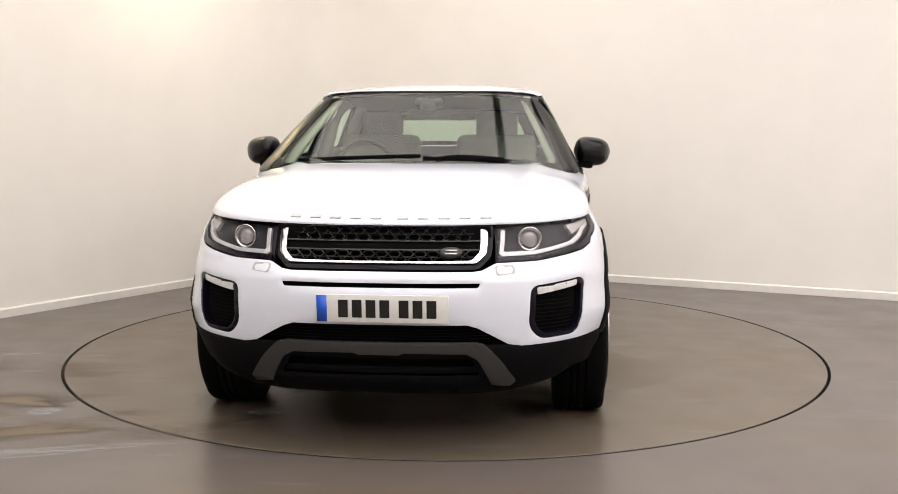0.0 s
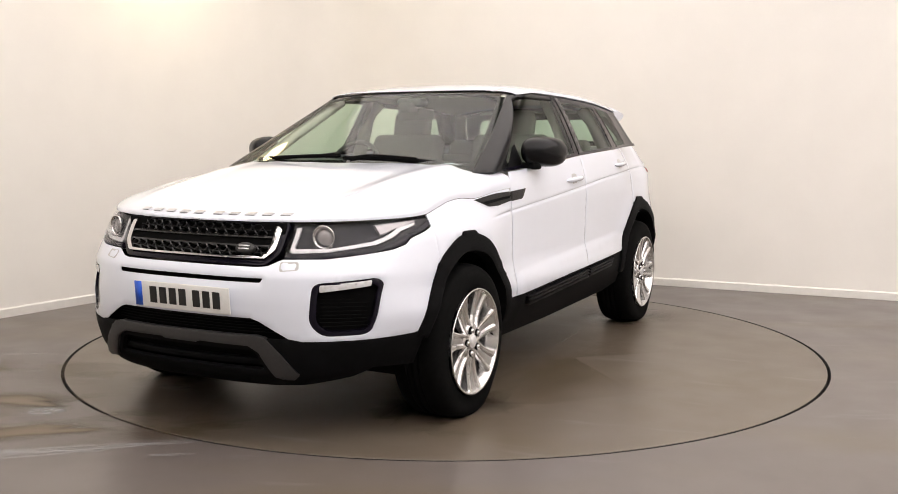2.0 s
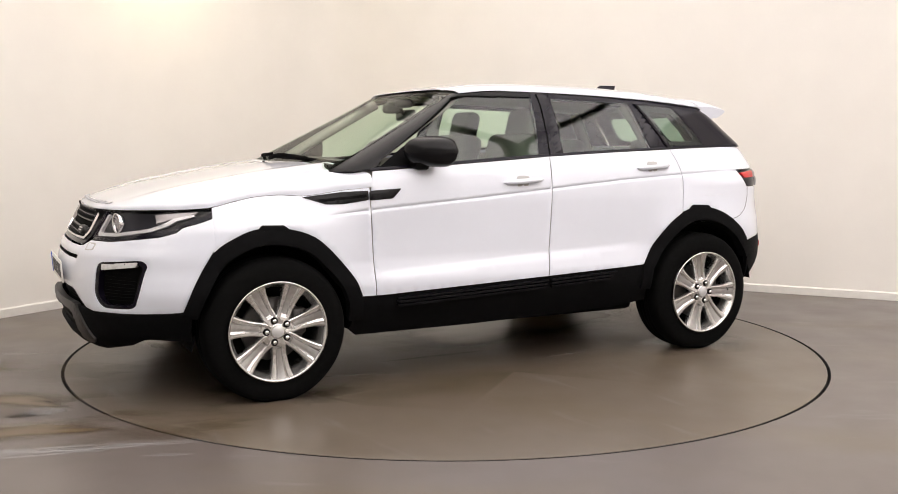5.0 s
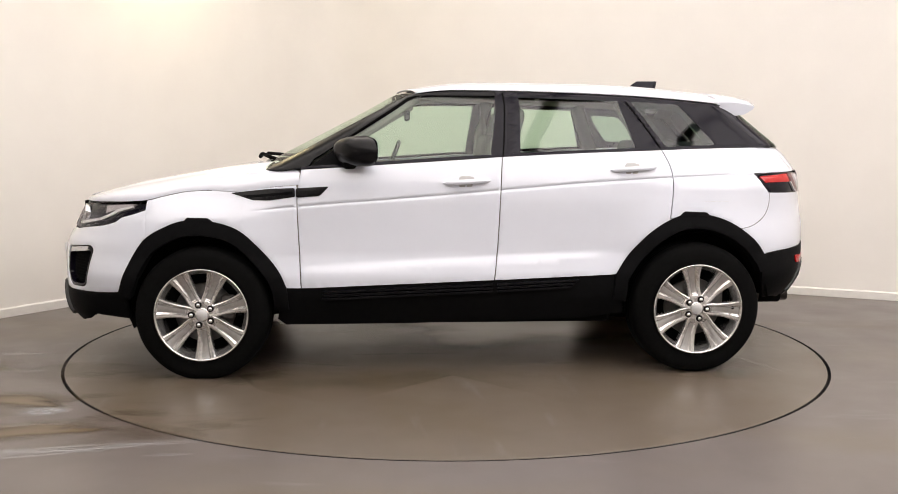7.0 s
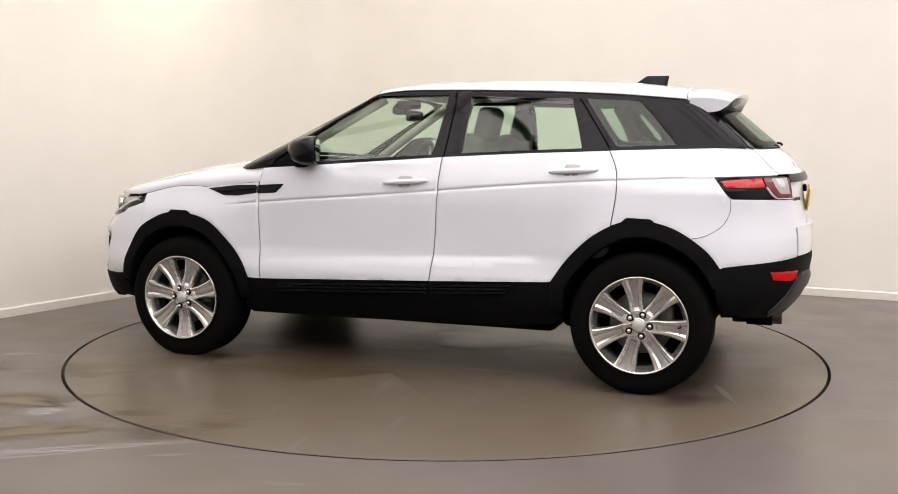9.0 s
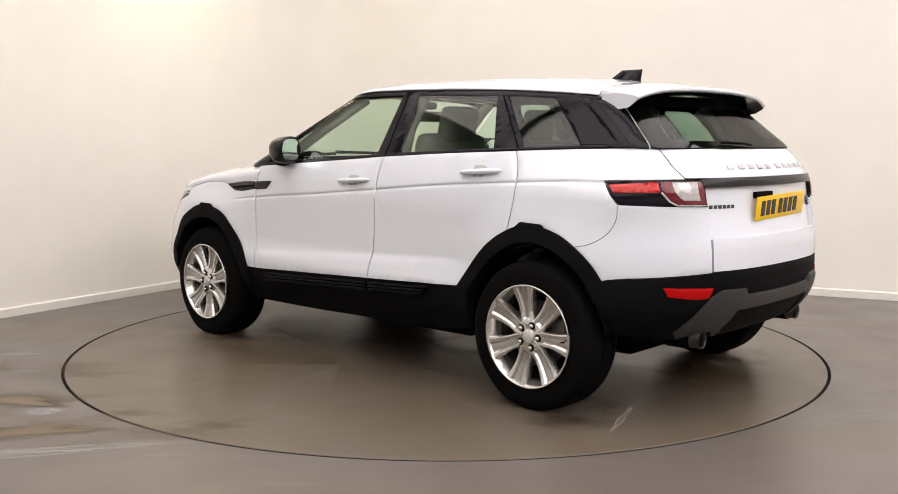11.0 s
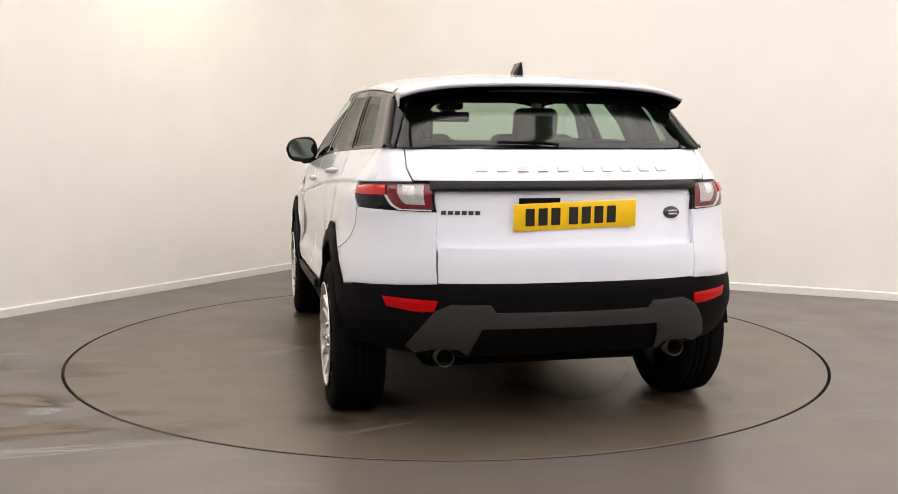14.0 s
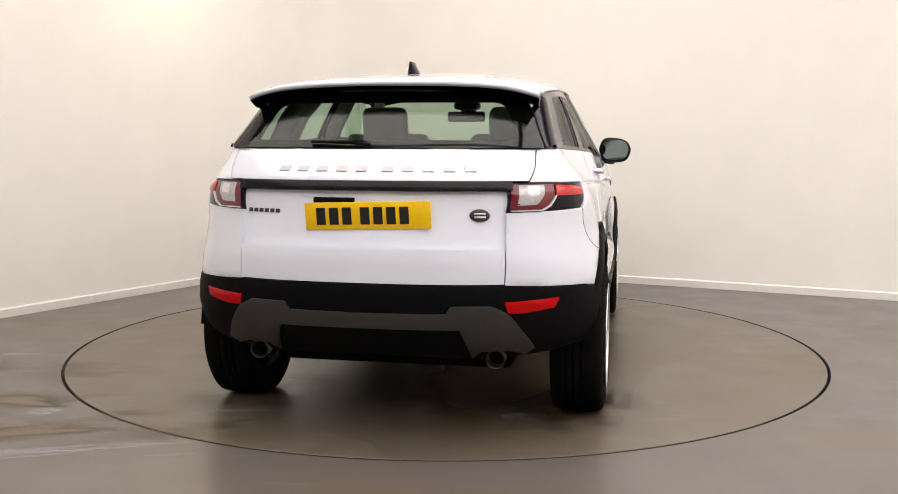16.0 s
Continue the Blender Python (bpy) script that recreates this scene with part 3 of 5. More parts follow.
rows = [[roof_point(float(y), q) for q in np.linspace(-1, 1, 97)] for y in np.linspace(-0.285, 1.50, 50)]
bm = grid_mesh(rows)
bmesh.ops.recalc_face_normals(bm, faces=bm.faces)
bmesh.ops.solidify(bm, geom=bm.faces[:], thickness=0.004)
roof = part("roof", bm, PAINT, car)
rows = [[(p[0] * 0.97, p[1], p[2] - 0.02) for p in (roof_point(float(y), q) for q in np.linspace(-1, 1, 25))] for y in np.linspace(-0.28, 1.55, 20)]
part("headlining", grid_mesh(rows), LINING, car, "pale cloth headlining")

# tailgate spoiler
rows = []
for q in np.linspace(-1, 1, 49):
    x0 = 0.648 * q
    drop = 0.036 * abs(q) ** 6
    tip = 1.768 - 0.055 * abs(q) ** 2.5
    z0 = roof_rim(1.48) + (roof_mid(1.48) - roof_rim(1.48)) * (max(0.0, 1 - abs(q) ** 2.1)) ** (1 / 2.1)
    zt = 1.508 - 0.020 * abs(q) ** 2 - drop
    rows.append([(x0 * 0.99, 1.502, z0), (x0 * 0.995, 1.60, z0 * 0.45 + zt * 0.55 + 0.011), (x0, tip - 0.03, zt + 0.004), (x0, tip, zt - 0.006), (x0, tip - 0.012, zt - 0.022),
                 (x0 * 0.99, 1.66, zt - 0.036 - 0.012 * abs(q) ** 6), (x0 * 0.985, 1.58, zt - 0.045 - 0.015 * abs(q) ** 6), (x0 * 0.98, 1.502, z0 - 0.05)])
bm = grid_mesh([r[:5] for r in rows])
bmesh.ops.recalc_face_normals(bm, faces=bm.faces)
bmesh.ops.solidify(bm, geom=bm.faces[:], thickness=0.003)
spoiler = part("spoiler", bm, PAINT, car)
bm = grid_mesh([r[4:] for r in rows])
part("spoiler_underside", bm, GLOSS, spoiler, "black underside")
for end in (rows[0], rows[-1]):
    bm = bmesh.new()
    bm.faces.new([bm.verts.new(p) for p in end])
    part("spoiler_end", bm, PAINT, spoiler)
for f in spoiler.data.polygons:
    f.use_smooth = True

# roof aerial
rows = []
for k, s in enumerate(np.linspace(0, 1, 9)):
    y0 = 1.110 + 0.100 * s
    y1 = 1.325 + 0.010 * s
    w = 0.028 * (1 - s) ** 0.8 + 0.004
    zc = 1.560 + 0.064 * s
    rows.append([(w * math.sin(a) * (0.55 + 0.45 * (math.cos(a) < 0)), (y0 + y1) / 2 - (y1 - y0) / 2 * math.cos(a), zc) for a in np.linspace(0, 2 * math.pi, 20, endpoint=False)])
bm = grid_mesh(rows, closed=True)
bmesh.ops.holes_fill(bm, edges=bm.edges[:])
part("aerial", bm, GLOSS, car, "black shark-fin aerial")

# ---------------------------------------------------------------- flanks
B, F_, R_ = BODY, BODY.F, BODY.R
CREASE_YZ = [(float(y), crease_line(y) + d) for y in np.arange(-1.08, 1.75, 0.02) for d in (-0.018, -0.009, -0.0045, 0, 0.0045, 0.009, 0.018)]
CREASE_YZ += [(float(y), 0.588 + 0.048 * (y + 0.8) + d) for y in np.arange(-0.80, 0.95, 0.025) for d in (-0.02, -0.012, -0.005, 0.002, 0.009, 0.018)]
CREASE = B.S(*CREASE_YZ)
G = 0.0025                                                 # half a panel gap


def arch_line(cy, pts, n=5):
    return through_points(pts, n)


FRONT_ARCH = through_points([(-1.752, 0.462), (-1.702, 0.587), (-1.610, 0.734), (-1.495, 0.806), (-1.398, 0.836), (-1.269, 0.834), (-1.127, 0.790), (-1.014, 0.691), (-0.918, 0.573), (-0.876, 0.480)], 4)
REAR_ARCH = through_points([(0.878, 0.545), (0.954, 0.656), (1.062, 0.765), (1.170, 0.833), (1.266, 0.863), (1.379, 0.859), (1.505, 0.818), (1.635, 0.728), (1.708, 0.635)], 4)
gap_a = through_points([(-0.798, 1.100), (-0.816, 1.0), (-0.818, 0.90), (-0.812, 0.75), (-0.800, 0.479)], 4)
gap_b = through_points([(0.268, 1.168), (0.260, 1.05), (0.253, 0.911), (0.242, 0.70), (0.222, 0.516)], 4)
gap_c = through_points([(1.145, 1.206), (1.180, 1.13), (1.194, 1.05), (1.190, 0.96), (1.174, 0.842)], 4)


def shifted(line, d):
    return [(y + d, z) for y, z in line]


# front wing: under the bonnet edge, round the wheel arch, back to the door
wing_low = FRONT_ARCH[::-1]
front_of_wing = [p for p in wing_low if p[0] > -1.62]
rim_line = [(y, bonnet_rim(y) - 0.0015) for y in np.linspace(-1.60, -0.824, 22)]
wing_out = [(y, z) for y, z in shifted(gap_a, -G) if z < 1.005] + front_of_wing + rim_line
vent_hole = [(-1.165, 0.977), (-0.959, 1.000), (-0.830, 1.004), (-0.828, 0.958), (-0.960, 0.940), (-1.048, 0.940)]
wings = both("front_wing", PAINT, car, F_, B.S(*wing_out), pitch=0.028, extra=CREASE)
door_vent = rounded([(-0.824, 1.003), (-0.650, 1.013), (-0.700, 0.963), (-0.824, 0.955)], 0.012)
both("wing_vent", RIB, wings, F_, B.S(*rounded(vent_hole, 0.008)), pitch=0.02, proud=0.006, label="gloss black wing vent")
both("vent_blade", BLACK, wings, F_, B.S((-1.10, 0.962), (-0.84, 0.984), (-0.84, 0.972), (-1.06, 0.952)), pitch=0.02, proud=0.011)

# doors
top_f = [(-0.795, 1.0985), (-0.387, 1.125), (0.262, 1.166)]
door_f = shifted(gap_a, G)[::-1] + through_points(top_f, 4)[1:-1] + shifted(gap_b, -G)
door_f = [p for p in door_f]
front_doors = both("front_door", PAINT, car, F_, B.S(*door_f), pitch=0.03, extra=CREASE)
both("door_vent", RIB, front_doors, F_, B.S(*door_vent), pitch=0.02, proud=0.006, label="gloss black vent tip")
arch_in_door = [p for p in REAR_ARCH if p[0] < 1.172][::-1]
door_r = shifted(gap_b, G)[::-1] + through_points([(0.273, 1.168), (0.72, 1.19), (1.138, 1.2045)], 4)[1:] + shifted(gap_c, -G) + arch_in_door + [(0.860, 0.542), (0.55, 0.529)]
rear_doors = both("rear_door", PAINT, car, F_, B.S(*door_r), pitch=0.03, extra=CREASE)


def handle(parent, y, z, sgn):
    """A pull handle in front of a scooped cup; the cup is only a grey shade patch."""
    bits = []
    rows = []
    for s in np.linspace(-1, 1, 17):
        yy = y + 0.128 * s
        zz = z + 0.007 * s
        x0 = body_width(yy, zz, yy)
        h = 0.013 * (1 - abs(s) ** 4) ** 0.5 + 0.001
        d = 0.006 + 0.030 * (1 - abs(s) ** 3)
        rows.append([(sgn * (x0 + d * (0.45 + 0.55 * math.cos(a))), yy, zz + h * math.sin(a)) for a in np.linspace(0, 2 * math.pi, 12, endpoint=False)])
    bm = grid_mesh(rows, closed=True)
    bmesh.ops.holes_fill(bm, edges=bm.edges[:])
    bmesh.ops.recalc_face_normals(bm, faces=bm.faces)
    part("door_handle", bm, PAINT, parent)


# grey that paints the shade of a hollow onto the white door
cup_shade = material("handle_cup_shade", (0.42, 0.42, 0.42), 0.5, vary=0.05)
for sgn, fd, rd in ((1, front_doors[0], rear_doors[0]), (-1, front_doors[1], rear_doors[1])):
    handle(fd, 0.075, 1.037, sgn)
    handle(rd, 0.975, 1.105, sgn)
for yy, zz, pair in ((0.070, 1.050, front_doors), (0.965, 1.118, rear_doors)):
    both("handle_cup_shade", cup_shade, pair, F_, B.S(*rounded([(yy - 0.055, zz - 0.045), (yy + 0.055, zz - 0.04), (yy + 0.045, zz + 0.030), (yy - 0.045, zz + 0.028)], 0.028)), pitch=0.02, proud=0.001, thick=0.003, edge=0.002)

# rear quarter, round to the tailgate
arch_back = [p for p in REAR_ARCH if p[0] > 1.176][::-1]
quarter = shifted(gap_c, G)[::-1] + [(1.40, 1.214), (1.60, 1.219), (1.735, 1.222)]
quarter_u = [(B.rside(y, z), z) for y, z in quarter]
quarter_out = quarter_u + B.RR((0.655, 1.222), (0.658, 1.15), (0.640, 1.090)) + B.RS((1.655, 1.083), (1.70, 1.02), (1.735, 0.975)) + B.RR((0.557, 0.966), (0.557, 0.68)) + B.RS((1.80, 0.66), (1.712, 0.650)) + [(B.rside(y, z), z) for y, z in arch_back]
quarters = both("rear_quarter", PAINT, car, R_, quarter_out, pitch=0.028, thick=0.03, extra=[(B.rside(y, z), z) for y, z in CREASE_YZ])

# belt strip in black under the glass
belt = [(-0.80, 1.103), (-0.387, 1.128), (0.27, 1.170), (1.14, 1.209), (1.74, 1.226)]
both("belt_trim", GLOSS, car, CABIN.F, CABIN.S(*(through_points([(y, z - 0.004) for y, z in belt], 5) + through_points([(y, z + 0.012) for y, z in belt], 5)[::-1])), pitch=0.03, proud=0.006)

# black arch lips, sills and lower cladding


def lip(arch, cy, cz, inner):
    return arch + [(cy + (y - cy) * inner, max(0.27, cz + (z - cz) * inner)) for y, z in arch][::-1]


front_lip = lip([(-1.757, 0.44)] + FRONT_ARCH + [(-0.868, 0.36)], -1.33, 0.345, 0.84)
rear_lip = lip([(0.868, 0.40)] + REAR_ARCH + [(1.735, 0.58)], 1.33, 0.345, 0.85)
both("front_arch_trim", BLACK, car, F_, B.S(*front_lip), pitch=0.022, proud=0.009, thick=0.05, edge=0.006)
both("rear_arch_trim", BLACK, car, R_, B.RS(*rear_lip), pitch=0.022, proud=0.009, thick=0.05, edge=0.006)
both("arch_tab", BLACK, car, F_, B.S(*rounded([(-1.405, 0.825), (-1.385, 0.851), (-1.275, 0.848), (-1.245, 0.825)], 0.008)), pitch=0.02, proud=0.011, thick=0.02)
both("arch_tab", BLACK, car, R_, B.RS(*rounded([(1.215, 0.845), (1.25, 0.877), (1.37, 0.872), (1.40, 0.845)], 0.008)), pitch=0.02, proud=0.011, thick=0.02)
sill = [(-0.93, 0.30), (-0.89, 0.265), (-0.243, 0.266), (0.389, 0.281), (0.70, 0.289), (0.93, 0.32), (0.90, 0.54), (0.884, 0.56), (0.647, 0.553), (0.221, 0.528), (-0.314, 0.510), (-0.80, 0.492), (-0.885, 0.485)]
sills = both("sill", BLACK, car, F_, B.S(*sill), pitch=0.025, proud=-0.011, thick=0.03)
for low, high in ((0.0, 0.013), (0.0185, 0.0315), (0.037, 0.047)):
    both("sill_rib", CLAD, car, F_, B.S((-0.675, 0.415 + low), (0.212, 0.450 + low), (0.212, 0.450 + high), (-0.69, 0.415 + high)), pitch=0.03, proud=0.014, thick=0.02, edge=0.004, label="ribbed black door cladding")
    both("sill_rib", CLAD, car, F_, B.S((0.236, 0.451 + low), (0.63 + low, 0.470 + low), (0.63 + high, 0.470 + high), (0.236, 0.451 + high)), pitch=0.03, proud=0.014, thick=0.02, edge=0.004, label="ribbed black door cladding")

# seam between rear bumper and quarter
seam = through_points([(1.738, 0.972), (1.735, 0.91), (1.70, 0.845), (1.63, 0.80), (1.555, 0.783)], 5)
for sgn, quarter_panel in zip((1, -1), quarters):
    line = [Vector(R_(B.rside(y, z), z)) for y, z in seam]
    part("bumper_seam", tube([(p.x * sgn, p.y, p.z) for p in line], 0.0016, 6), GAP, quarter_panel)

# ---------------------------------------------------------------- nose
FOG = rounded([(0.592, 0.682), (0.795, 0.702), (0.815, 0.68), (0.790, 0.492), (0.765, 0.472), (0.630, 0.468), (0.584, 0.52)], 0.032)
LAMP_OUT = B.FR((0.447, 0.918), (0.60, 0.924)) + B.S((-1.85, 0.926), (-1.70, 0.932), (-1.548, 0.939), (-1.610, 0.893), (-1.66, 0.876), (-1.735, 0.856), (-1.76, 0.832), (-1.83, 0.812)) + B.FR((0.62, 0.783), (0.455, 0.780))
side_front = [p for p in FRONT_ARCH if p[0] < -1.612]
lamp_under = B.S((-1.66, 0.870), (-1.735, 0.850), (-1.765, 0.826), (-1.835, 0.806)) + B.FR((0.62, 0.777), (0.455, 0.774))
grille_under = B.FR((0.440, 0.768, ), (0.400, 0.748), (0.36, 0.743))
half = B.FR((0.0, 0.537), (0.345, 0.537), (0.385, 0.525), (0.505, 0.458), (0.56, 0.448)) + B.S((-1.95, 0.452), (-1.80, 0.458), (-1.754, 0.462)) + B.S(*side_front) + B.S((-1.600, 0.760), (-1.60, 0.84)) + B.S((-1.602, 0.89)) + lamp_under + grille_under
full = half + [(-u, z) for u, z in half[::-1] if u > 1e-6]
fog_r = B.FR(*FOG)
fog_l = [(-u, z) for u, z in fog_r][::-1]
slot = B.FR(*rounded([(-0.395, 0.700), (0.395, 0.700), (0.385, 0.682), (-0.385, 0.682)], 0.006))
front_bumper = panel("front_bumper", PAINT, car, F_, full, [fog_r, fog_l, slot], pitch=0.026)
panel("slot_mesh", MATT, front_bumper, F_, B.FR((-0.41, 0.71), (-0.41, 0.67), (0.41, 0.67), (0.41, 0.71)), proud=-0.03, pitch=0.05)


def inset_outline(poly, k):
    c = np.mean(np.array(poly), axis=0)
    return [tuple(c + (np.array(p) - c) * k) for p in poly]


both("fog_surround", GLOSS, (front_bumper, front_bumper), F_, inset_outline(fog_r, 1.0), [inset_outline(fog_r, 0.84)], pitch=0.02, proud=-0.004, thick=0.04, label="gloss black fog lamp surround")
both("fog_grille", MATT, (front_bumper, front_bumper), F_, inset_outline(fog_r, 0.90), pitch=0.03, proud=-0.035)
for zz in np.arange(0.500, 0.645, 0.0165):
    both("fog_slat", MATT, (front_bumper, front_bumper), F_, B.FR((0.622, zz), (0.78, zz), (0.78, zz + 0.006), (0.622, zz + 0.006)), pitch=0.05, proud=-0.028, edge=0.001)
fogs = both("fog_lamp", CLEAR, (front_bumper, front_bumper), F_, B.FR(*rounded([(0.618, 0.676), (0.782, 0.693), (0.780, 0.670), (0.620, 0.648)], 0.006)), pitch=0.015, proud=-0.002, thick=0.02, label="clear slim fog lamp")
both("washer_gap", cup_shade, (front_bumper, front_bumper), F_, B.FR(*rounded([(0.4467, 0.7632), (0.5213, 0.7652), (0.5314, 0.7338), (0.4567, 0.7268)], 0.01)), pitch=0.02, proud=0.0012, thick=0.002, edge=0)
both("washer_cover", PAINT, (front_bumper, front_bumper), F_, B.FR(*rounded([(0.448, 0.762), (0.520, 0.764), (0.530, 0.735), (0.458, 0.728)], 0.01)), pitch=0.02, proud=0.0035, edge=0.003)

# upper grille
grille = part("grille", box(0.86, 0.02, 0.17, (0, -2.035, 0.83), 0.004), MATT, car, "black honeycomb grille in a bright surround")


def band(poly, k, kz):
    c = np.mean(np.array(poly), axis=0)
    return [(c[0] + (p[0] - c[0]) * k, c[1] + (p[1] - c[1]) * kz) for p in poly]


G_OUT = B.FR(*rounded([(-0.440, 0.922), (0.440, 0.922), (0.436, 0.80), (0.385, 0.752), (-0.385, 0.752), (-0.436, 0.80)], 0.02))
G_IN = B.FR(*rounded([(-0.418, 0.912), (0.418, 0.912), (0.412, 0.805), (0.372, 0.770), (-0.372, 0.770), (-0.412, 0.805)], 0.02))
panel("grille_frame", GLOSS, grille, F_, G_OUT, [G_IN], pitch=0.02, proud=-0.002, thick=0.05)
for sgn in (1, -1):
    strip = B.FR(*rounded([(0.416, 0.911), (0.414, 0.81), (0.375, 0.772), (0.20, 0.772), (0.20, 0.780), (0.356, 0.782), (0.388, 0.815), (0.388, 0.905)], 0.01))
    panel("bright_strip", CHROME, grille, F_, strip if sgn > 0 else [(-u, z) for u, z in strip][::-1], pitch=0.012, proud=0.006, thick=0.015, edge=0.002, label="bright satin chrome edge")
panel("bright_strip", CHROME, grille, F_, B.FR((-0.20, 0.772), (0.20, 0.772), (0.20, 0.780), (-0.20, 0.780)), pitch=0.03, proud=0.006, thick=0.015, edge=0.002)
# honeycomb: two rows of hexagons above and below a plain bar
cell = bpy.data.meshes.new("cell")


def surface_frame(shell, u, z):
    p = Vector(shell(u, z))
    du = (Vector(shell(u + 0.003, z)) - Vector(shell(u - 0.003, z))).normalized()
    dz = (Vector(shell(u, z + 0.003)) - Vector(shell(u, z - 0.003))).normalized()
    return p, du, dz, du.cross(dz).normalized()


hexes = bmesh.new()
ring_o, ring_i, ring_d = [], [], []
for cx, cz in ((-1, 0), (-0.55, 1), (0.55, 1), (1, 0), (0.55, -1), (-0.55, -1)):
    ring_o.append(hexes.verts.new((cx * 0.0275, cz * 0.0150, -0.010)))
    ring_i.append(hexes.verts.new((cx * 0.0225, cz * 0.0108, -0.006)))
    ring_d.append(hexes.verts.new((cx * 0.0215, cz * 0.0100, -0.026)))
for j in range(6):
    i = (j + 1) % 6
    hexes.faces.new((ring_o[j], ring_i[j], ring_i[i], ring_o[i]))
    hexes.faces.new((ring_i[j], ring_d[j], ring_d[i], ring_i[i]))
hexes.to_mesh(cell)
hexes.free()
cell.materials.append(HEX)
for zz0 in (0.898, 0.874, 0.811, 0.787):
    odd = zz0 in (0.874, 0.787)
    for k in range(-8, 9):
        uu = 0.0505 * k + (0.02525 if odd else 0)
        if abs(uu) > (0.37 if zz0 > 0.79 else 0.345):
            continue
        p, du, dz, n = surface_frame(F_, uu, zz0)
        ob = new("honeycomb_cell", cell)
        ob.parent = grille
        ob.matrix_basis = Matrix.Translation(p) @ Matrix((du, dz, n)).transposed().to_4x4()
panel("grille_bar", MATT, grille, F_, B.FR((-0.40, 0.862), (-0.40, 0.826), (0.40, 0.826), (0.40, 0.862)), pitch=0.03, proud=-0.014)
panel("grille_bar", GUN, grille, F_, B.FR((-0.40, 0.864), (-0.40, 0.858), (0.40, 0.858), (0.40, 0.864)), pitch=0.03, proud=-0.006)
panel("grille_bar", GUN, grille, F_, B.FR((-0.40, 0.829), (-0.40, 0.824), (0.40, 0.824), (0.40, 0.829)), pitch=0.03, proud=-0.006)
p, du, dz, n = surface_frame(F_, B.front(0.275, 0.812), 0.812)
turn = Matrix((du, dz, n)).transposed().to_4x4()
bm = lathe([(0, 0.012), (0.026, 0.012), (0.031, 0.009), (0.034, 0.004), (0.034, -0.01)], 32)
bmesh.ops.scale(bm, vec=(1.35, 0.72, 1), verts=bm.verts)
bmesh.ops.transform(bm, matrix=Matrix.Translation(p) @ turn, verts=bm.verts)
badge = part("badge", bm, GUN, grille, "oval dark badge with silver bars")
for dzz in (0.006, -0.007):
    bm = box(0.05, 0.006, 0.003, (0, dzz, 0.0135))
    bmesh.ops.transform(bm, matrix=Matrix.Translation(p) @ turn, verts=bm.verts)
    part("badge_bar", bm, SATIN, badge)

# headlights
for sgn in (1, -1):
    flip = (lambda pts: pts) if sgn > 0 else (lambda pts: [(-u, z) for u, z in pts][::-1])
    lamp = panel("headlight", SMOKE, car, F_, flip(LAMP_OUT), pitch=0.02, proud=-0.030, thick=0.01, label="dark headlight with bright light guides under a clear cover")
    panel("bezel", GLOSS, lamp, F_, flip(B.FR((0.455, 0.800), (0.62, 0.803)) + B.S((-1.83, 0.835), (-1.74, 0.870), (-1.68, 0.888), (-1.55, 0.938), (-1.612, 0.893), (-1.66, 0.876), (-1.735, 0.856), (-1.76, 0.832), (-1.83, 0.812)) + B.FR((0.62, 0.783), (0.455, 0.780))), pitch=0.015, proud=-0.006, thick=0.02)
    guide = B.FR((0.470, 0.900), (0.466, 0.812), (0.480, 0.801), (0.62, 0.806)) + B.S((-1.87, 0.834), (-1.80, 0.862), (-1.76, 0.885), (-1.68, 0.905), (-1.68, 0.915), (-1.77, 0.897), (-1.82, 0.870), (-1.88, 0.847)) + B.FR((0.615, 0.820), (0.49, 0.818), (0.484, 0.826), (0.488, 0.902))
    panel("light_guide", CLEAR, lamp, F_, flip(guide), pitch=0.012, proud=-0.010, thick=0.015, edge=0.003, label="bright light guide")
    panel("light_guide", TAILCLEAR, lamp, F_, flip(B.S((-1.845, 0.874), (-1.78, 0.894), (-1.68, 0.918), (-1.66, 0.926), (-1.80, 0.917), (-1.845, 0.912))), pitch=0.012, proud=-0.012, thick=0.015, edge=0.003)
    for ux, zz, r in ((0.585, 0.862, 0.040),):
        p, du, dz, n = surface_frame(F_, B.front(ux, zz), zz)
        n = (n + Vector((0, -1, 0))).normalized()
        turn = Matrix((n.cross(Vector((0, 0, 1))).normalized() * -1, Vector((0, 0, 1)), n)).transposed().to_4x4()
        place = Matrix.Translation(Vector((p.x * sgn, p.y, p.z))) @ (turn if sgn > 0 else Matrix.Diagonal((-1, 1, 1, 1)) @ turn)
        bm = lathe([(r, -0.035), (r + 0.009, -0.006), (r + 0.006, -0.004), (r - 0.002, -0.012), (r - 0.003, -0.03)], 40)
        bmesh.ops.transform(bm, matrix=place, verts=bm.verts)
        part("projector_ring", bm, CHROME, lamp)
        bm = lathe([(r - 0.003, -0.028), (0.030, -0.016), (0.018, -0.010), (0, -0.008)], 32)
        bmesh.ops.transform(bm, matrix=place, verts=bm.verts)
        part("projector_lens", bm, TAILCLEAR, lamp)
    panel("lamp_cover", LENS, lamp, F_, flip(LAMP_OUT), pitch=0.02, proud=-0.001, single=True, edge=0.002, label="clear cover").visible_shadow = False

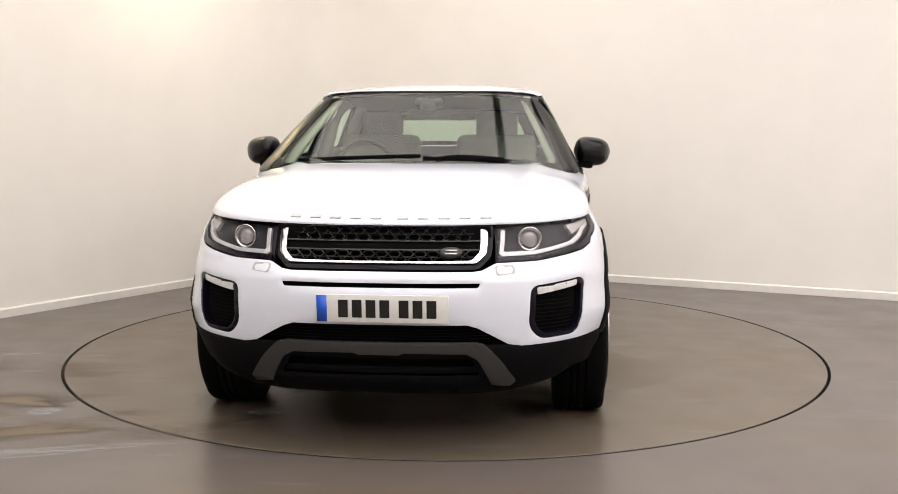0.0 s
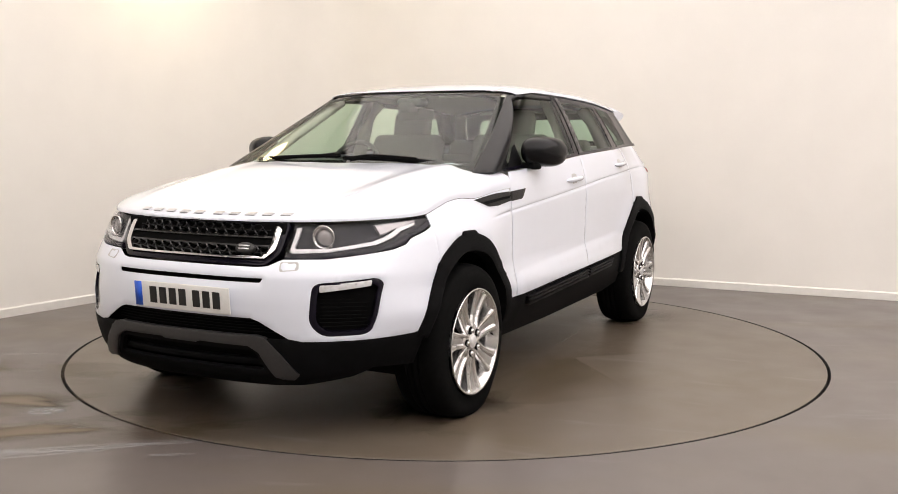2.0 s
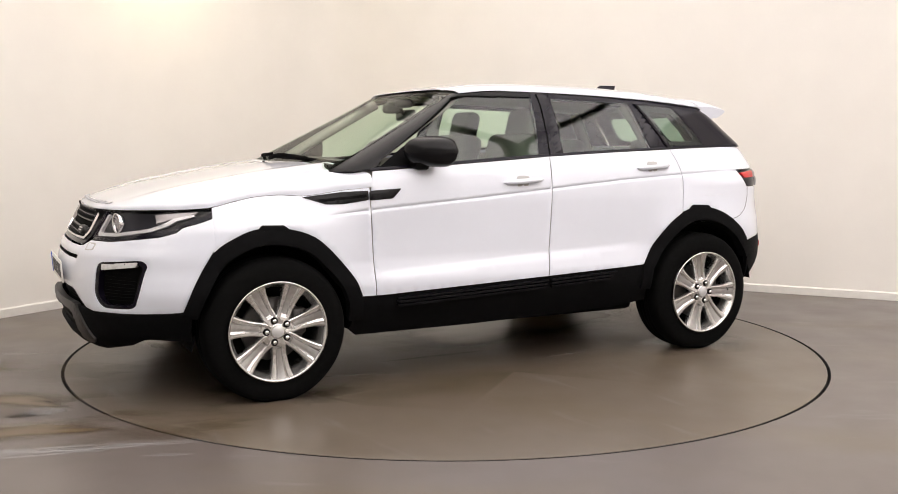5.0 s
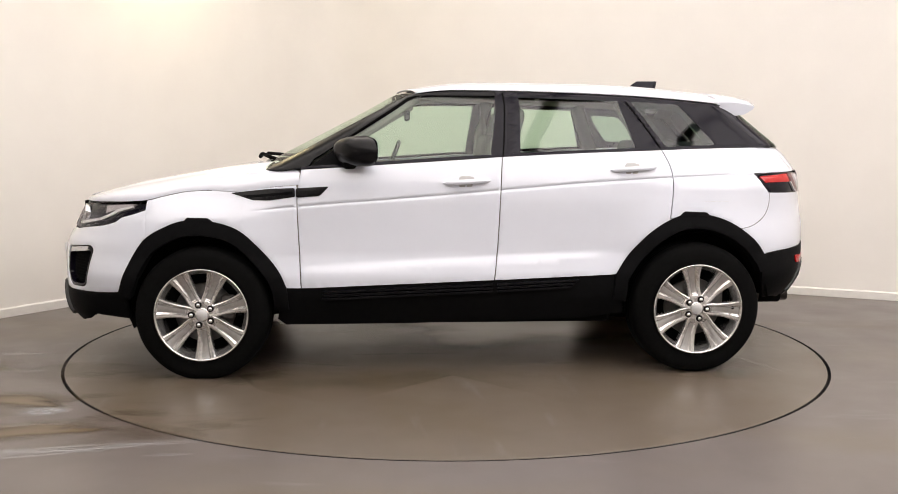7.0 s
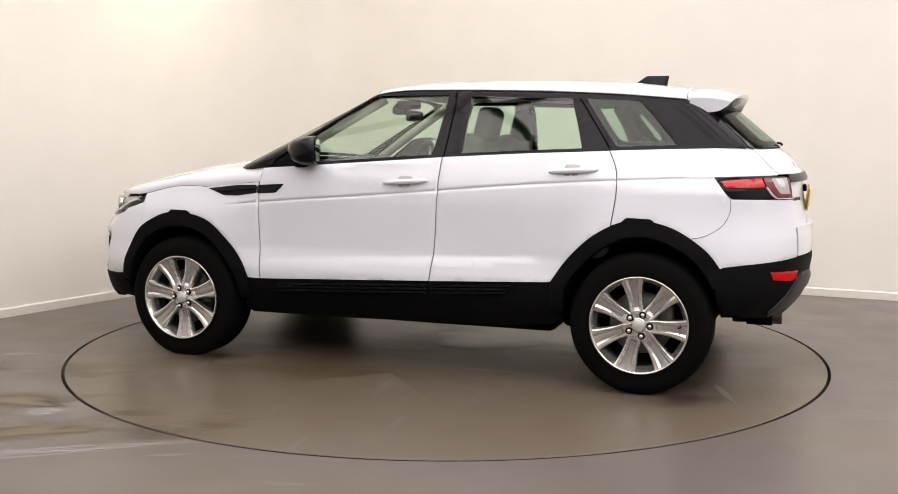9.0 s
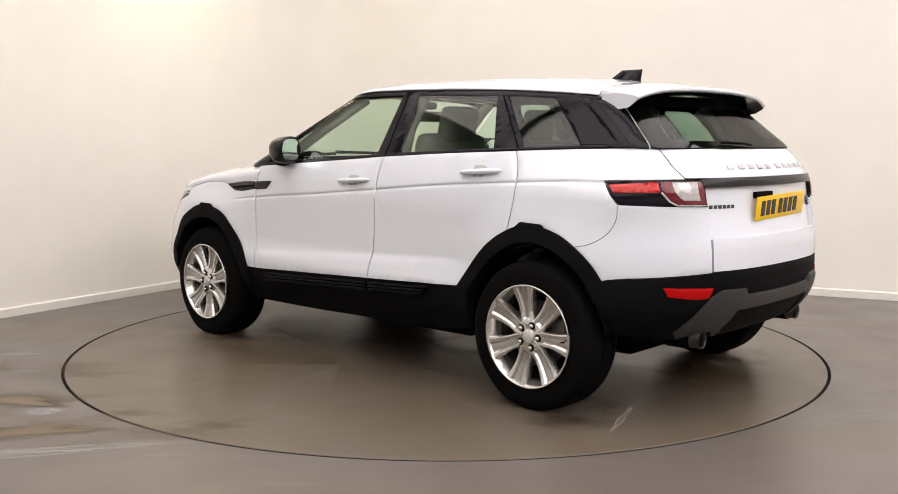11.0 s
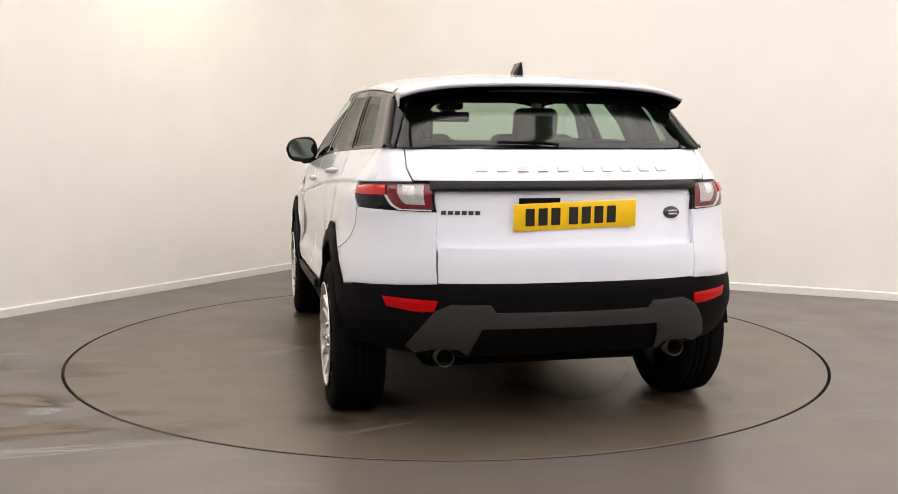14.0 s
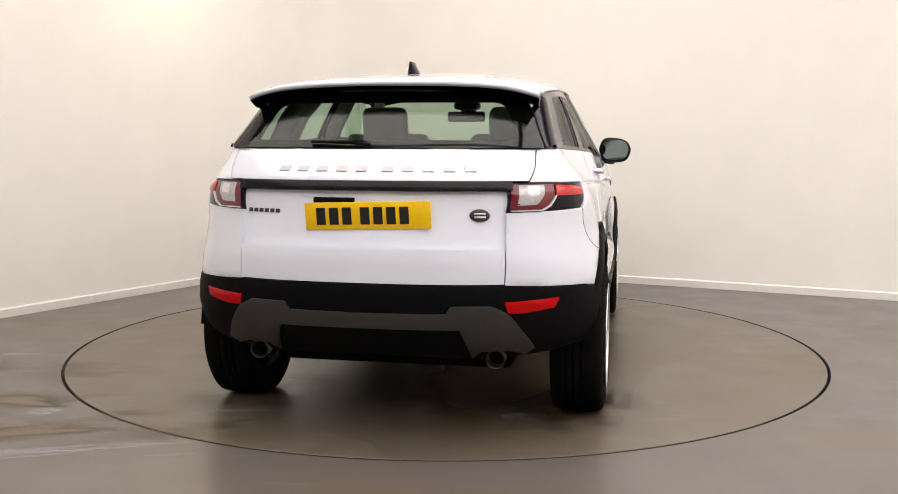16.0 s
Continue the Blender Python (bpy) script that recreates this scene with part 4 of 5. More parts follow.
# lower nose: black skirt, mesh opening and grey skid strip
LOW_HALF = B.FR((0.0, 0.455)) + B.FR((0.40, 0.455), (0.505, 0.454), (0.56, 0.445)) + B.S((-1.95, 0.449), (-1.80, 0.455), (-1.757, 0.458), (-1.712, 0.43), (-1.708, 0.312), (-1.80, 0.320), (-1.90, 0.326)) + B.FR((0.70, 0.292), (0.52, 0.252), (0.40, 0.245), (0.0, 0.245))
low_full = LOW_HALF + [(-u, z) for u, z in LOW_HALF[::-1] if u > 1e-6]
low_open = B.FR(*rounded([(-0.36, 0.405), (0.36, 0.405), (0.40, 0.325), (-0.40, 0.325)], 0.02))
skirt = panel("lower_bumper", BLACK, car, F_, low_full, [low_open], pitch=0.03, proud=0.002, thick=0.02, label="black grained lower bumper")
panel("intake_mesh", MATT, skirt, F_, B.FR((-0.56, 0.56), (-0.56, 0.235), (0.56, 0.235), (0.56, 0.56)), pitch=0.04, proud=-0.05)
for zz in np.arange(0.472, 0.54, 0.012):
    panel("intake_slat", BLACK, skirt, F_, B.FR((-0.44, zz), (0.44, zz), (0.44, zz + 0.004), (-0.44, zz + 0.004)), pitch=0.06, proud=-0.035, edge=0.001)
panel("intake_bar", BLACK, skirt, F_, B.FR(*rounded([(-0.40, 0.362), (-0.40, 0.335), (0.40, 0.335), (0.40, 0.362)], 0.01)), pitch=0.04, proud=-0.02, thick=0.03)
strip = [(0.0, 0.468), (0.375, 0.468), (0.410, 0.460), (0.470, 0.400), (0.530, 0.310), (0.505, 0.290), (0.437, 0.300), (0.385, 0.400), (0.34, 0.425), (0.10, 0.428), (0.08, 0.420), (0.0, 0.420)]
half = B.FR(*strip)
strip_full = half + [(-u, z) for u, z in half[::-1] if u > 1e-6]
panel("skid_strip", GUN, skirt, F_, strip_full, pitch=0.016, proud=0.020, thick=0.03, edge=0.008, label="dark grey skid strip")

# rubber air flaps ahead of the front wheels
for sgn in (1, -1):
    rows = [[(sgn * x, y, z) for y, z in ((-1.735, 0.33), (-1.680, 0.33), (-1.690, 0.285), (-1.700, 0.250), (-1.712, 0.285))] for x in (0.58, 0.80)]
    bm = grid_mesh(rows, closed=True)
    bmesh.ops.holes_fill(bm, edges=bm.edges[:])
    bmesh.ops.recalc_face_normals(bm, faces=bm.faces)
    part("air_flap", bm, MATT, skirt, "black rubber air flap", smooth=False)

# front number plate
p, du, dz, n = surface_frame(F_, B.front(0.003, 0.592), 0.592)
plate_f = part("front_number_plate", box(0.520, 0.006, 0.111, (0, 0, 0), 0.002), PLATE, car, "white number plate with a blue band and illegible characters")
plate_f.matrix_basis = pose(0.016, -2.210, 0.604, 4, 0, 0)
part("blue_band", box(0.040, 0.002, 0.105, (-0.236, -0.0036, 0)), BLUE, plate_f)


def plate_bars(parent, face, back):
    """Plain dark bars where the characters stand."""
    for k, xx in enumerate((-0.152, -0.098, -0.044, 0.010, 0.085, 0.139, 0.193)):
        part("bar", box(0.038, 0.002, 0.070, (xx * face, -0.0040 * back, 0), 0.0), INK, parent, smooth=False)


plate_bars(plate_f, 1, 1)

# raised marque letters as plain silver blocks
def block_row(parent, shell, spots, width, height, proud=0.002, mat=MARQUE):
    for u, z in spots:
        p, du, dz, n = surface_frame(shell, u, z)
        turn = Matrix((du, dz, n)).transposed().to_4x4()
        bm = box(width, height, 0.004, (0, 0, proud), 0.001, 1)
        bmesh.ops.transform(bm, matrix=Matrix.Translation(p) @ turn, verts=bm.verts)
        part("marque_block", bm, mat, parent, smooth=False)


LETTERS = [-0.365 + 0.083 * k for k in range(5)] + [0.075 + 0.083 * k for k in range(5)]


def bonnet_chart(u, s):
    """The nose of the bonnet: across, and back from its front edge."""
    x = u
    lo, hi = -2.12, -1.6
    y0 = BODY.F(BODY.front(abs(x), 0.917), 0.917)[1]
    y = y0 + 0.006 + s
    ze = bonnet_rim(y)
    xe = abs(BODY.F(BODY.side(y, ze), ze)[0])
    c = max(0.0, 1 - min(1.0, abs(x) / xe) ** 2.9) ** (1 / 2.9)
    return x, y, ze + (max(ze, bonnet_mid(y)) - ze) * c


block_row(bonnet, bonnet_chart, [(x, 0.026) for x in LETTERS], 0.046, 0.026)

# ---------------------------------------------------------------- tail
GATE_LOW = B.RR((0.551, 0.685), (0.551, 0.826), (-0.551, 0.826), (-0.551, 0.685))
tailgate = panel("tailgate", PAINT, car, R_, GATE_LOW, pitch=0.03, proud=0.002, thick=0.055, edge=0.001)
panel("gate_recess", PAINT, tailgate, R_, B.RR((0.578, 0.815), (0.578, 1.060), (-0.578, 1.060), (-0.578, 0.815)), pitch=0.03, proud=-0.022, thick=0.01, edge=0.001)
panel("gate_upper", PAINT, tailgate, R_, B.RR((0.636, 1.094), (0.653, 1.15), (0.650, 1.218), (-0.650, 1.218), (-0.653, 1.15), (-0.636, 1.094)), pitch=0.03)
panel("gate_bar", RIB, tailgate, R_, B.RR((0.575, 1.053), (0.575, 1.090), (-0.575, 1.090), (-0.575, 1.053)), pitch=0.03, proud=0.006, thick=0.02, label="gloss black bar above the plate")
block_row(tailgate, R_, [(B.rear(-x, 1.137), 1.137) for x in LETTERS], 0.046, 0.026)
block_row(tailgate, R_, [(B.rear(0.530 - 0.027 * k, 0.966), 0.966) for k in range(6)], 0.020, 0.016, -0.021, GUN)
p, du, dz, n = surface_frame(R_, B.rear(-0.455, 0.958), 0.958)
p = p - n * 0.020
turn = Matrix((du, dz, n)).transposed().to_4x4()
bm = lathe([(0, 0.009), (0.026, 0.009), (0.031, 0.007), (0.034, 0.002), (0.034, -0.01)], 32)
bmesh.ops.scale(bm, vec=(1.2, 0.75, 1), verts=bm.verts)
bmesh.ops.transform(bm, matrix=Matrix.Translation(p) @ turn, verts=bm.verts)
tail_badge = part("badge", bm, GUN, tailgate, "oval dark green and silver badge")
for dzz in (0.006, -0.007):
    bm = box(0.046, 0.007, 0.003, (0, dzz, 0.0105))
    bmesh.ops.transform(bm, matrix=Matrix.Translation(p) @ turn, verts=bm.verts)
    part("badge_bar", bm, SATIN, tail_badge)
plate_r = part("rear_number_plate", box(0.520, 0.006, 0.111, (0, 0, 0), 0.002), YELLOW, car, "yellow number plate, slightly crooked, with illegible characters")
plate_r.matrix_basis = pose(-0.005, 2.100, 0.953, -6, 1.6, 0)
plate_bars(plate_r, 1, -1)
part("plate_recess", box(0.17, 0.02, 0.03, (0.14, 2.078, 1.008), 0.003), MATT, tailgate)

# tail lights
TL = B.RR((0.556, 1.085), (0.70, 1.085)) + B.RS((1.80, 1.080), (1.662, 1.066), (1.705, 1.012), (1.75, 0.975), (1.80, 0.966)) + B.RR((0.70, 0.968), (0.556, 0.966))
for sgn in (1, -1):
    flip = (lambda pts: pts) if sgn > 0 else (lambda pts: [(-u, z) for u, z in pts][::-1])
    lamp = panel("tail_light", GLOSS, car, R_, flip(TL), pitch=0.018, proud=-0.004, thick=0.03, label="red and clear tail light in a black housing")
    panel("red_surround", DARKRED, lamp, R_, flip(B.RR((0.566, 1.078), (0.728, 1.078), (0.735, 1.036), (0.714, 0.995), (0.690, 0.979), (0.566, 0.977))), pitch=0.016, proud=0.002, thick=0.012)
    panel("clear_centre", TAILCLEAR, lamp, R_, flip(B.RR((0.596, 1.076), (0.692, 1.076), (0.697, 1.040), (0.680, 1.008), (0.666, 0.997), (0.596, 0.995))), pitch=0.014, proud=0.005, thick=0.012, label="clear lamp centre")
    panel("reverse_lens", CLEAR, lamp, R_, flip(B.RR(*rounded([(0.632, 1.070), (0.678, 1.070), (0.676, 1.032), (0.634, 1.030)], 0.01))), pitch=0.012, proud=0.008, thick=0.008)
    panel("red_lens", RED, lamp, R_, flip(B.RR((0.734, 1.076)) + B.RS((1.685, 1.062), (1.715, 1.030)) + B.RR((0.742, 1.032))), pitch=0.014, proud=0.004, thick=0.012, label="red lens")
    # pale light line under the dark red field
    panel("light_line", CLEAR, lamp, R_, flip(B.RR((0.741, 1.030), (0.719, 0.990), (0.692, 0.973), (0.572, 0.971), (0.572, 0.976), (0.689, 0.978), (0.714, 0.994), (0.736, 1.032))), pitch=0.014, proud=0.007, thick=0.010, edge=0.001, label="pale light line")

# rear bumper
RB_HALF = B.RR((0.0, 0.680), (0.552, 0.680)) + B.RS((1.80, 0.655), (1.70, 0.645), (1.680, 0.60), (1.690, 0.50), (1.712, 0.402), (1.80, 0.398)) + B.RR((0.74, 0.385), (0.45, 0.355), (0.0, 0.365))
rb = [(-u, z) for u, z in RB_HALF if abs(u) > 1e-6]
rear_full = RB_HALF + rb[::-1]
rear_bumper = panel("rear_bumper", BLACK, car, R_, rear_full, pitch=0.03, proud=0.004, thick=0.02, label="black grained rear bumper")
skid = [(0.0, 0.563), (0.325, 0.566), (0.345, 0.598), (0.50, 0.600), (0.56, 0.57), (0.66, 0.415), (0.62, 0.385), (0.565, 0.405), (0.455, 0.405), (0.41, 0.375), (0.375, 0.50), (0.0, 0.500)]
half = B.RR(*skid)
panel("skid_strip", GUN, rear_bumper, R_, half + [(-u, z) for u, z in half[::-1] if abs(u) > 1e-6], pitch=0.018, proud=0.020, thick=0.025, edge=0.008, label="dark grey skid strip")
both("reflector", REDGLOW, rear_bumper, R_, B.RR((0.552, 0.613)) + B.RS((1.925, 0.622), (1.938, 0.582)) + B.RR((0.62, 0.566), (0.565, 0.568)), pitch=0.02, proud=0.011, thick=0.012, label="red reflector")
for sgn in (1, -1):
    bm = lathe([(0.036, 1.985), (0.039, 1.99), (0.039, 1.75), (0.033, 1.75), (0.033, 1.98), (0.036, 1.985)], 32, "Y")
    bmesh.ops.translate(bm, vec=(0.510 * sgn, 0, 0.364), verts=bm.verts)
    tail_pipe = part("exhaust_tip", bm, PIPE, car, "round dull steel exhaust tip")
    bm = lathe([(0, 1.93), (0.034, 1.93)], 24, "Y")
    bmesh.ops.translate(bm, vec=(0.510 * sgn, 0, 0.364), verts=bm.verts)
    part("pipe_bore", bm, MATT, tail_pipe)
    bm = lathe([(0.043, 1.94), (0.048, 1.945), (0.048, 1.82), (0.043, 1.82)], 24, "Y")
    bmesh.ops.translate(bm, vec=(0.510 * sgn, 0, 0.364), verts=bm.verts)
    part("pipe_collar", bm, MATT, tail_pipe)

# ---------------------------------------------------------------- glass and pillars
C = CABIN


def screen_outline():
    top = [(C.front(x, z), z) for x, z in ((0.585, 1.500), (0.45, 1.514), (0.25, 1.524), (0.0, 1.527))]
    low = [(C.front(x, z), z) for x, z in ((0.0, 1.135), (0.35, 1.132), (0.60, 1.120), (0.755, 1.098))]
    right = low + top
    return right + [(-u, z) for u, z in right[::-1] if abs(u) > 1e-6]


windscreen = panel("windscreen", SCREEN, car, C.F, screen_outline(), pitch=0.04, single=True, edge=0.001, label="clear windscreen glass")
windscreen.visible_shadow = False
band_in = [(C.front(x, z), z) for x, z in ((0.0, 1.155), (0.35, 1.152), (0.60, 1.143), (0.705, 1.135), (0.715, 1.17), (0.560, 1.480), (0.45, 1.502), (0.25, 1.513), (0.0, 1.517))]
panel("screen_border", MATT, windscreen, C.F, screen_outline(), [band_in + [(-u, z) for u, z in band_in[::-1] if abs(u) > 1e-6]], pitch=0.03, thick=0.002, proud=-0.004, edge=0.0)

pil_f = [(C.front(0.757, 1.098), 1.098), (C.front(0.588, 1.503), 1.503)]
PILLAR = [pil_f[0]] + C.S((-0.800, 1.103)) + C.S((-0.76, 1.118), (-0.235, 1.488), (-0.19, 1.500), (0.26, 1.500), (0.265, 1.522), (0.008, 1.527), (-0.20, 1.516)) + [pil_f[1]]
both("windscreen_pillar", RIB, car, C.F, PILLAR, pitch=0.03, proud=0.0022, thick=0.02, edge=0.004, label="satin black windscreen pillar")
both("mirror_sail", BLACK, car, C.F, C.S((-0.76, 1.112), (-0.56, 1.120), (-0.56, 1.235), (-0.60, 1.222)), pitch=0.03, proud=0.002)
FWIN = [(-0.565, 1.135), (0.208, 1.172), (0.248, 1.492), (-0.19, 1.488), (-0.225, 1.474), (-0.555, 1.245)]
fw = both("front_window", GLASS, front_doors, C.F, C.S(*rounded(FWIN, 0.012)), pitch=0.04, single=True, edge=0.001, label="green-tinted side glass")
both("centre_pillar", GLOSS, car, C.F, C.S((0.206, 1.168), (0.366, 1.178), (0.366, 1.520), (0.246, 1.523)), pitch=0.03, proud=0.0034, thick=0.02)
both("pillar_gap", MATT, car, C.F, C.S((0.270, 1.172), (0.277, 1.172), (0.290, 1.515), (0.283, 1.515)), pitch=0.03, proud=0.0050, thick=0.002, edge=0)
RWIN = [(0.362, 1.183), (1.006, 1.211), (0.925, 1.474), (0.362, 1.492)]
rw = both("rear_window", GLASS, rear_doors, C.F, C.S(*rounded(RWIN, 0.012)), pitch=0.04, single=True, edge=0.001, label="green-tinted side glass")
both("window_header", GLOSS, car, C.F, C.S((0.366, 1.490), (0.925, 1.472), (1.0, 1.470), (1.265, 1.455), (1.50, 1.440), (1.52, 1.456), (1.48, 1.461), (1.09, 1.494), (0.64, 1.515), (0.366, 1.521)), pitch=0.03, proud=0.0014, thick=0.02)
both("rear_pillar", GLOSS, car, C.F, C.S((1.004, 1.211), (1.178, 1.216), (0.992, 1.472), (0.923, 1.474)), pitch=0.03, proud=0.0046, thick=0.02)
both("pillar_gap", MATT, car, C.F, C.S((1.138, 1.215), (1.146, 1.215), (0.968, 1.472), (0.960, 1.472)), pitch=0.03, proud=0.0062, thick=0.002, edge=0)
QWIN = [(1.176, 1.218), (1.474, 1.226), (1.268, 1.456), (0.996, 1.472)]
qw = both("quarter_window", DARKGLASS, car, C.F, C.S(*rounded(QWIN, 0.012)), pitch=0.035, single=True, edge=0.001, label="smoked quarter glass")
q_line = C.S(*rounded(QWIN, 0.012))
both("window_border", GLOSS, car, C.F, q_line, [inset_outline(C.S(*rounded(QWIN, 0.05)), 0.72)], pitch=0.03, thick=0.002, proud=-0.010, edge=0, label="black printed glass border")
TAILPIL = C.RS((1.472, 1.226), (1.27, 1.458), (1.52, 1.445)) + C.RR((0.610, 1.400), (0.690, 1.226)) 
both("tail_pillar", GLOSS, car, C.R, TAILPIL, pitch=0.03, proud=0.002, thick=0.02, label="gloss black rear pillar")
RG = C.RR((0.684, 1.224), (0.606, 1.400), (0.55, 1.47), (-0.55, 1.47), (-0.606, 1.400), (-0.684, 1.224))
hatch_glass = panel("tailgate_glass", DARKGLASS, tailgate, C.R, RG, pitch=0.04, single=True, edge=0.001, label="tinted tailgate glass")
panel("glass_border", MATT, tailgate, C.R, RG, [C.RR(*rounded([(0.585, 1.258), (0.50, 1.42), (-0.50, 1.42), (-0.585, 1.258)], 0.05))], pitch=0.03, thick=0.002, proud=-0.005, edge=0)
part("rear_wiper", tube([(0.02, 1.955, 1.235), (0.10, 1.948, 1.243), (0.28, 1.935, 1.246)], 0.006), MATT, tailgate)
for pane in (*fw, *rw, *qw, hatch_glass):
    pane.visible_shadow = False

# cowl and wipers at the foot of the screen
rows = []
for x in np.linspace(-0.80, 0.80, 33):
    y0, y1 = bonnet_rear(x) - 0.02, C.F(C.front(x, 1.125), 1.125)[1] + 0.03
    z0 = bonnet_mid(y0) - 0.03 - 0.04 * (abs(x) / 0.8) ** 3
    rows.append([(x, y0, z0), (x, (y0 + y1) / 2, z0 + 0.004), (x, y1 + 0.04, z0 + 0.012)])
part("cowl", grid_mesh(rows), BLACK, car, "black plastic cowl panel")
for pts in (((-0.62, -0.90, 1.150), (-0.30, -1.02, 1.166), (0.02, -1.06, 1.176), (-0.05, -1.07, 1.172)), ((0.05, -1.055, 1.164), (0.35, -1.01, 1.158), (0.60, -0.915, 1.140), (0.70, -0.86, 1.128))):
    wiper = part("wiper", tube(through_points(pts, 5), 0.010), MATT, car, "black wiper arm")
part("wiper", tube(through_points([(0.12, -1.10, 1.158), (0.20, -1.08, 1.172), (0.30, -1.05, 1.170), (0.45, -1.00, 1.158)], 5), 0.012), MATT, car)

# door mirrors
for sgn in (1, -1):
    rows = []
    for s in np.linspace(-1, 1, 17):
        e = max(0.02, 1 - abs(s) ** 3.2) ** 0.5
        xx = 0.925 + 0.100 * s
        hi, lo = 0.075 * e + 0.012 * (-s) * e, 0.082 * e
        front_reach = 0.150 * e * (1 - 0.25 * s)
        ring = []
        for a in np.linspace(0, 2 * math.pi, 24, endpoint=False):
            c, t = math.cos(a), math.sin(a)
            yy = -0.455 + (-front_reach * max(0.0, c) ** 0.8 if c > 0 else 0.03 * (-c) ** 0.3)
            zz = 1.200 + (hi if t > 0 else lo) * math.copysign(abs(t) ** 0.8, t)
            ring.append((xx * sgn, yy + 0.03 * s, zz))
        rows.append(ring)
    bm = grid_mesh(rows, closed=True)
    bmesh.ops.holes_fill(bm, edges=bm.edges[:])
    bmesh.ops.recalc_face_normals(bm, faces=bm.faces)
    mirror = part("door_mirror", bm, RIB, car, "gloss black door mirror on a short arm")
    rows = []
    for s in np.linspace(-1, 1, 13):
        e = max(0.02, 1 - abs(s) ** 3.5) ** 0.5
        xx = (0.925 + 0.085 * s) * sgn
        rows.append([(xx, -0.422 + 0.03 * s, 1.200 + 0.062 * e), (xx, -0.422 + 0.03 * s, 1.200 - 0.064 * e)])
    part("mirror_glass", grid_mesh(rows), MIRROR, mirror, "mirror glass")
    part("mirror_arm", join(box(0.16, 0.075, 0.032, (0.83 * sgn, -0.545, 1.126), 0.012), box(0.05, 0.07, 0.05, (0.90 * sgn, -0.54, 1.130), 0.015)), BLACK, mirror)

# ---------------------------------------------------------------- wheels


def wheel(x_out, y, sgn, z, phase, nuts):
    """Tyre settled on the ground, rim with seven grooved spokes, nuts, disc. Axle along x; the outer face towards sgn."""
    hub = new("wheel")
    hub.parent = car
    hub["label"] = "silver seven-spoke alloy wheel with a black tyre"
    R = 0.3545
    prof = [(0.230, -0.030), (0.240, -0.004), (0.252, 0.002), (0.262, 0.0), (0.285, 0.003), (0.315, -0.004), (0.337, -0.014), (0.347, -0.030), (0.353, -0.055), (R, -0.085), (R, -0.120), (R, -0.150), (R, -0.185), (0.350, -0.205), (0.340, -0.225), (0.310, -0.232), (0.27, -0.230), (0.23, -0.215)]
    tread = []
    for r, h in prof:
        tread.append((r, h))
        if r == R and h > -0.18:
            tread += [(R, h - 0.006), (R - 0.008, h - 0.008), (R - 0.008, h - 0.014), (R, h - 0.016)]
    bm = lathe(tread, 96, "X")
    for v in bm.verts:                            # the tread flattens where it stands, the side wall swells
        low = -z + 0.002 - v.co.z
        if low > 0:
            v.co.z += low
        if v.co.z < -0.24 and v.co.x > -0.03:
            v.co.x += 0.012 * min(1.0, (-0.24 - v.co.z) / 0.08)
    part("tyre", bm, RUBBER, hub, "black tyre")
    rim = part("rim", lathe([(0.238, 0.003), (0.244, 0.009), (0.2435, 0.014), (0.238, 0.0145), (0.233, 0.010), (0.229, -0.010), (0.2145, -0.026), (0.211, -0.09), (0.218, -0.2), (0.225, -0.215)], 96, "X"), ALLOY, hub, "silver rim")
    stations = ((0.036, 0.026, -0.006, 0.030), (0.066, 0.033, -0.006, 0.034), (0.088, 0.032, -0.009, 0.038), (0.115, 0.032, -0.011, 0.040), (0.150, 0.036, -0.009, 0.040), (0.190, 0.043, -0.003, 0.038), (0.216, 0.050, 0.003, 0.034), (0.236, 0.058, 0.009, 0.026))
    for k in range(7):
        a = 2 * math.pi * k / 7 + phase * sgn
        def ring_of(cuts):
            rows = []
            for r, w, x, d in stations:
                w *= 1.12 if r > 0.08 else 1.0
                g = 0.012 if r > 0.08 else 0.003
                rows.append([(h, r * math.cos(a) - t * math.sin(a), r * math.sin(a) + t * math.cos(a)) for t, h in cuts(w, x, d, g)])
            return rows
        bm = grid_mesh(ring_of(lambda w, x, d, g: [(-w, x - d), (-w * 1.02, x - 0.012), (-w * 0.92, x - 0.002), (-w * 0.78, x), (-w * 0.52, x - 0.001), (-w * 0.30, x - g * 0.9), (w * 0.30, x - g * 0.9), (w * 0.52, x - 0.001), (w * 0.78, x), (w * 0.92, x - 0.002), (w * 1.02, x - 0.012), (w, x - d)]), closed=True)
        bmesh.ops.recalc_face_normals(bm, faces=bm.faces)
        spoke = part("spoke", bm, ALLOY, hub, smooth=False)
        groove = [r for r, st in zip(ring_of(lambda w, x, d, g: [(-w * 0.32, x - g * 0.82), (0, x - g * 0.70), (w * 0.32, x - g * 0.82)]), stations) if st[0] > 0.07]
        bm = grid_mesh(groove)
        bmesh.ops.recalc_face_normals(bm, faces=bm.faces)
        part("groove", bm, SHADOWED, spoke, smooth=False)
    part("hub_face", lathe([(0, -0.004), (0.030, -0.004), (0.034, -0.005), (0.038, -0.010), (0.070, -0.008), (0.082, -0.012), (0.084, -0.035)], 48, "X"), ALLOY, hub)
    part("centre_cap", lathe([(0, 0.004), (0.024, 0.003), (0.029, -0.001), (0.030, -0.006)], 32, "X"), SATIN, hub)
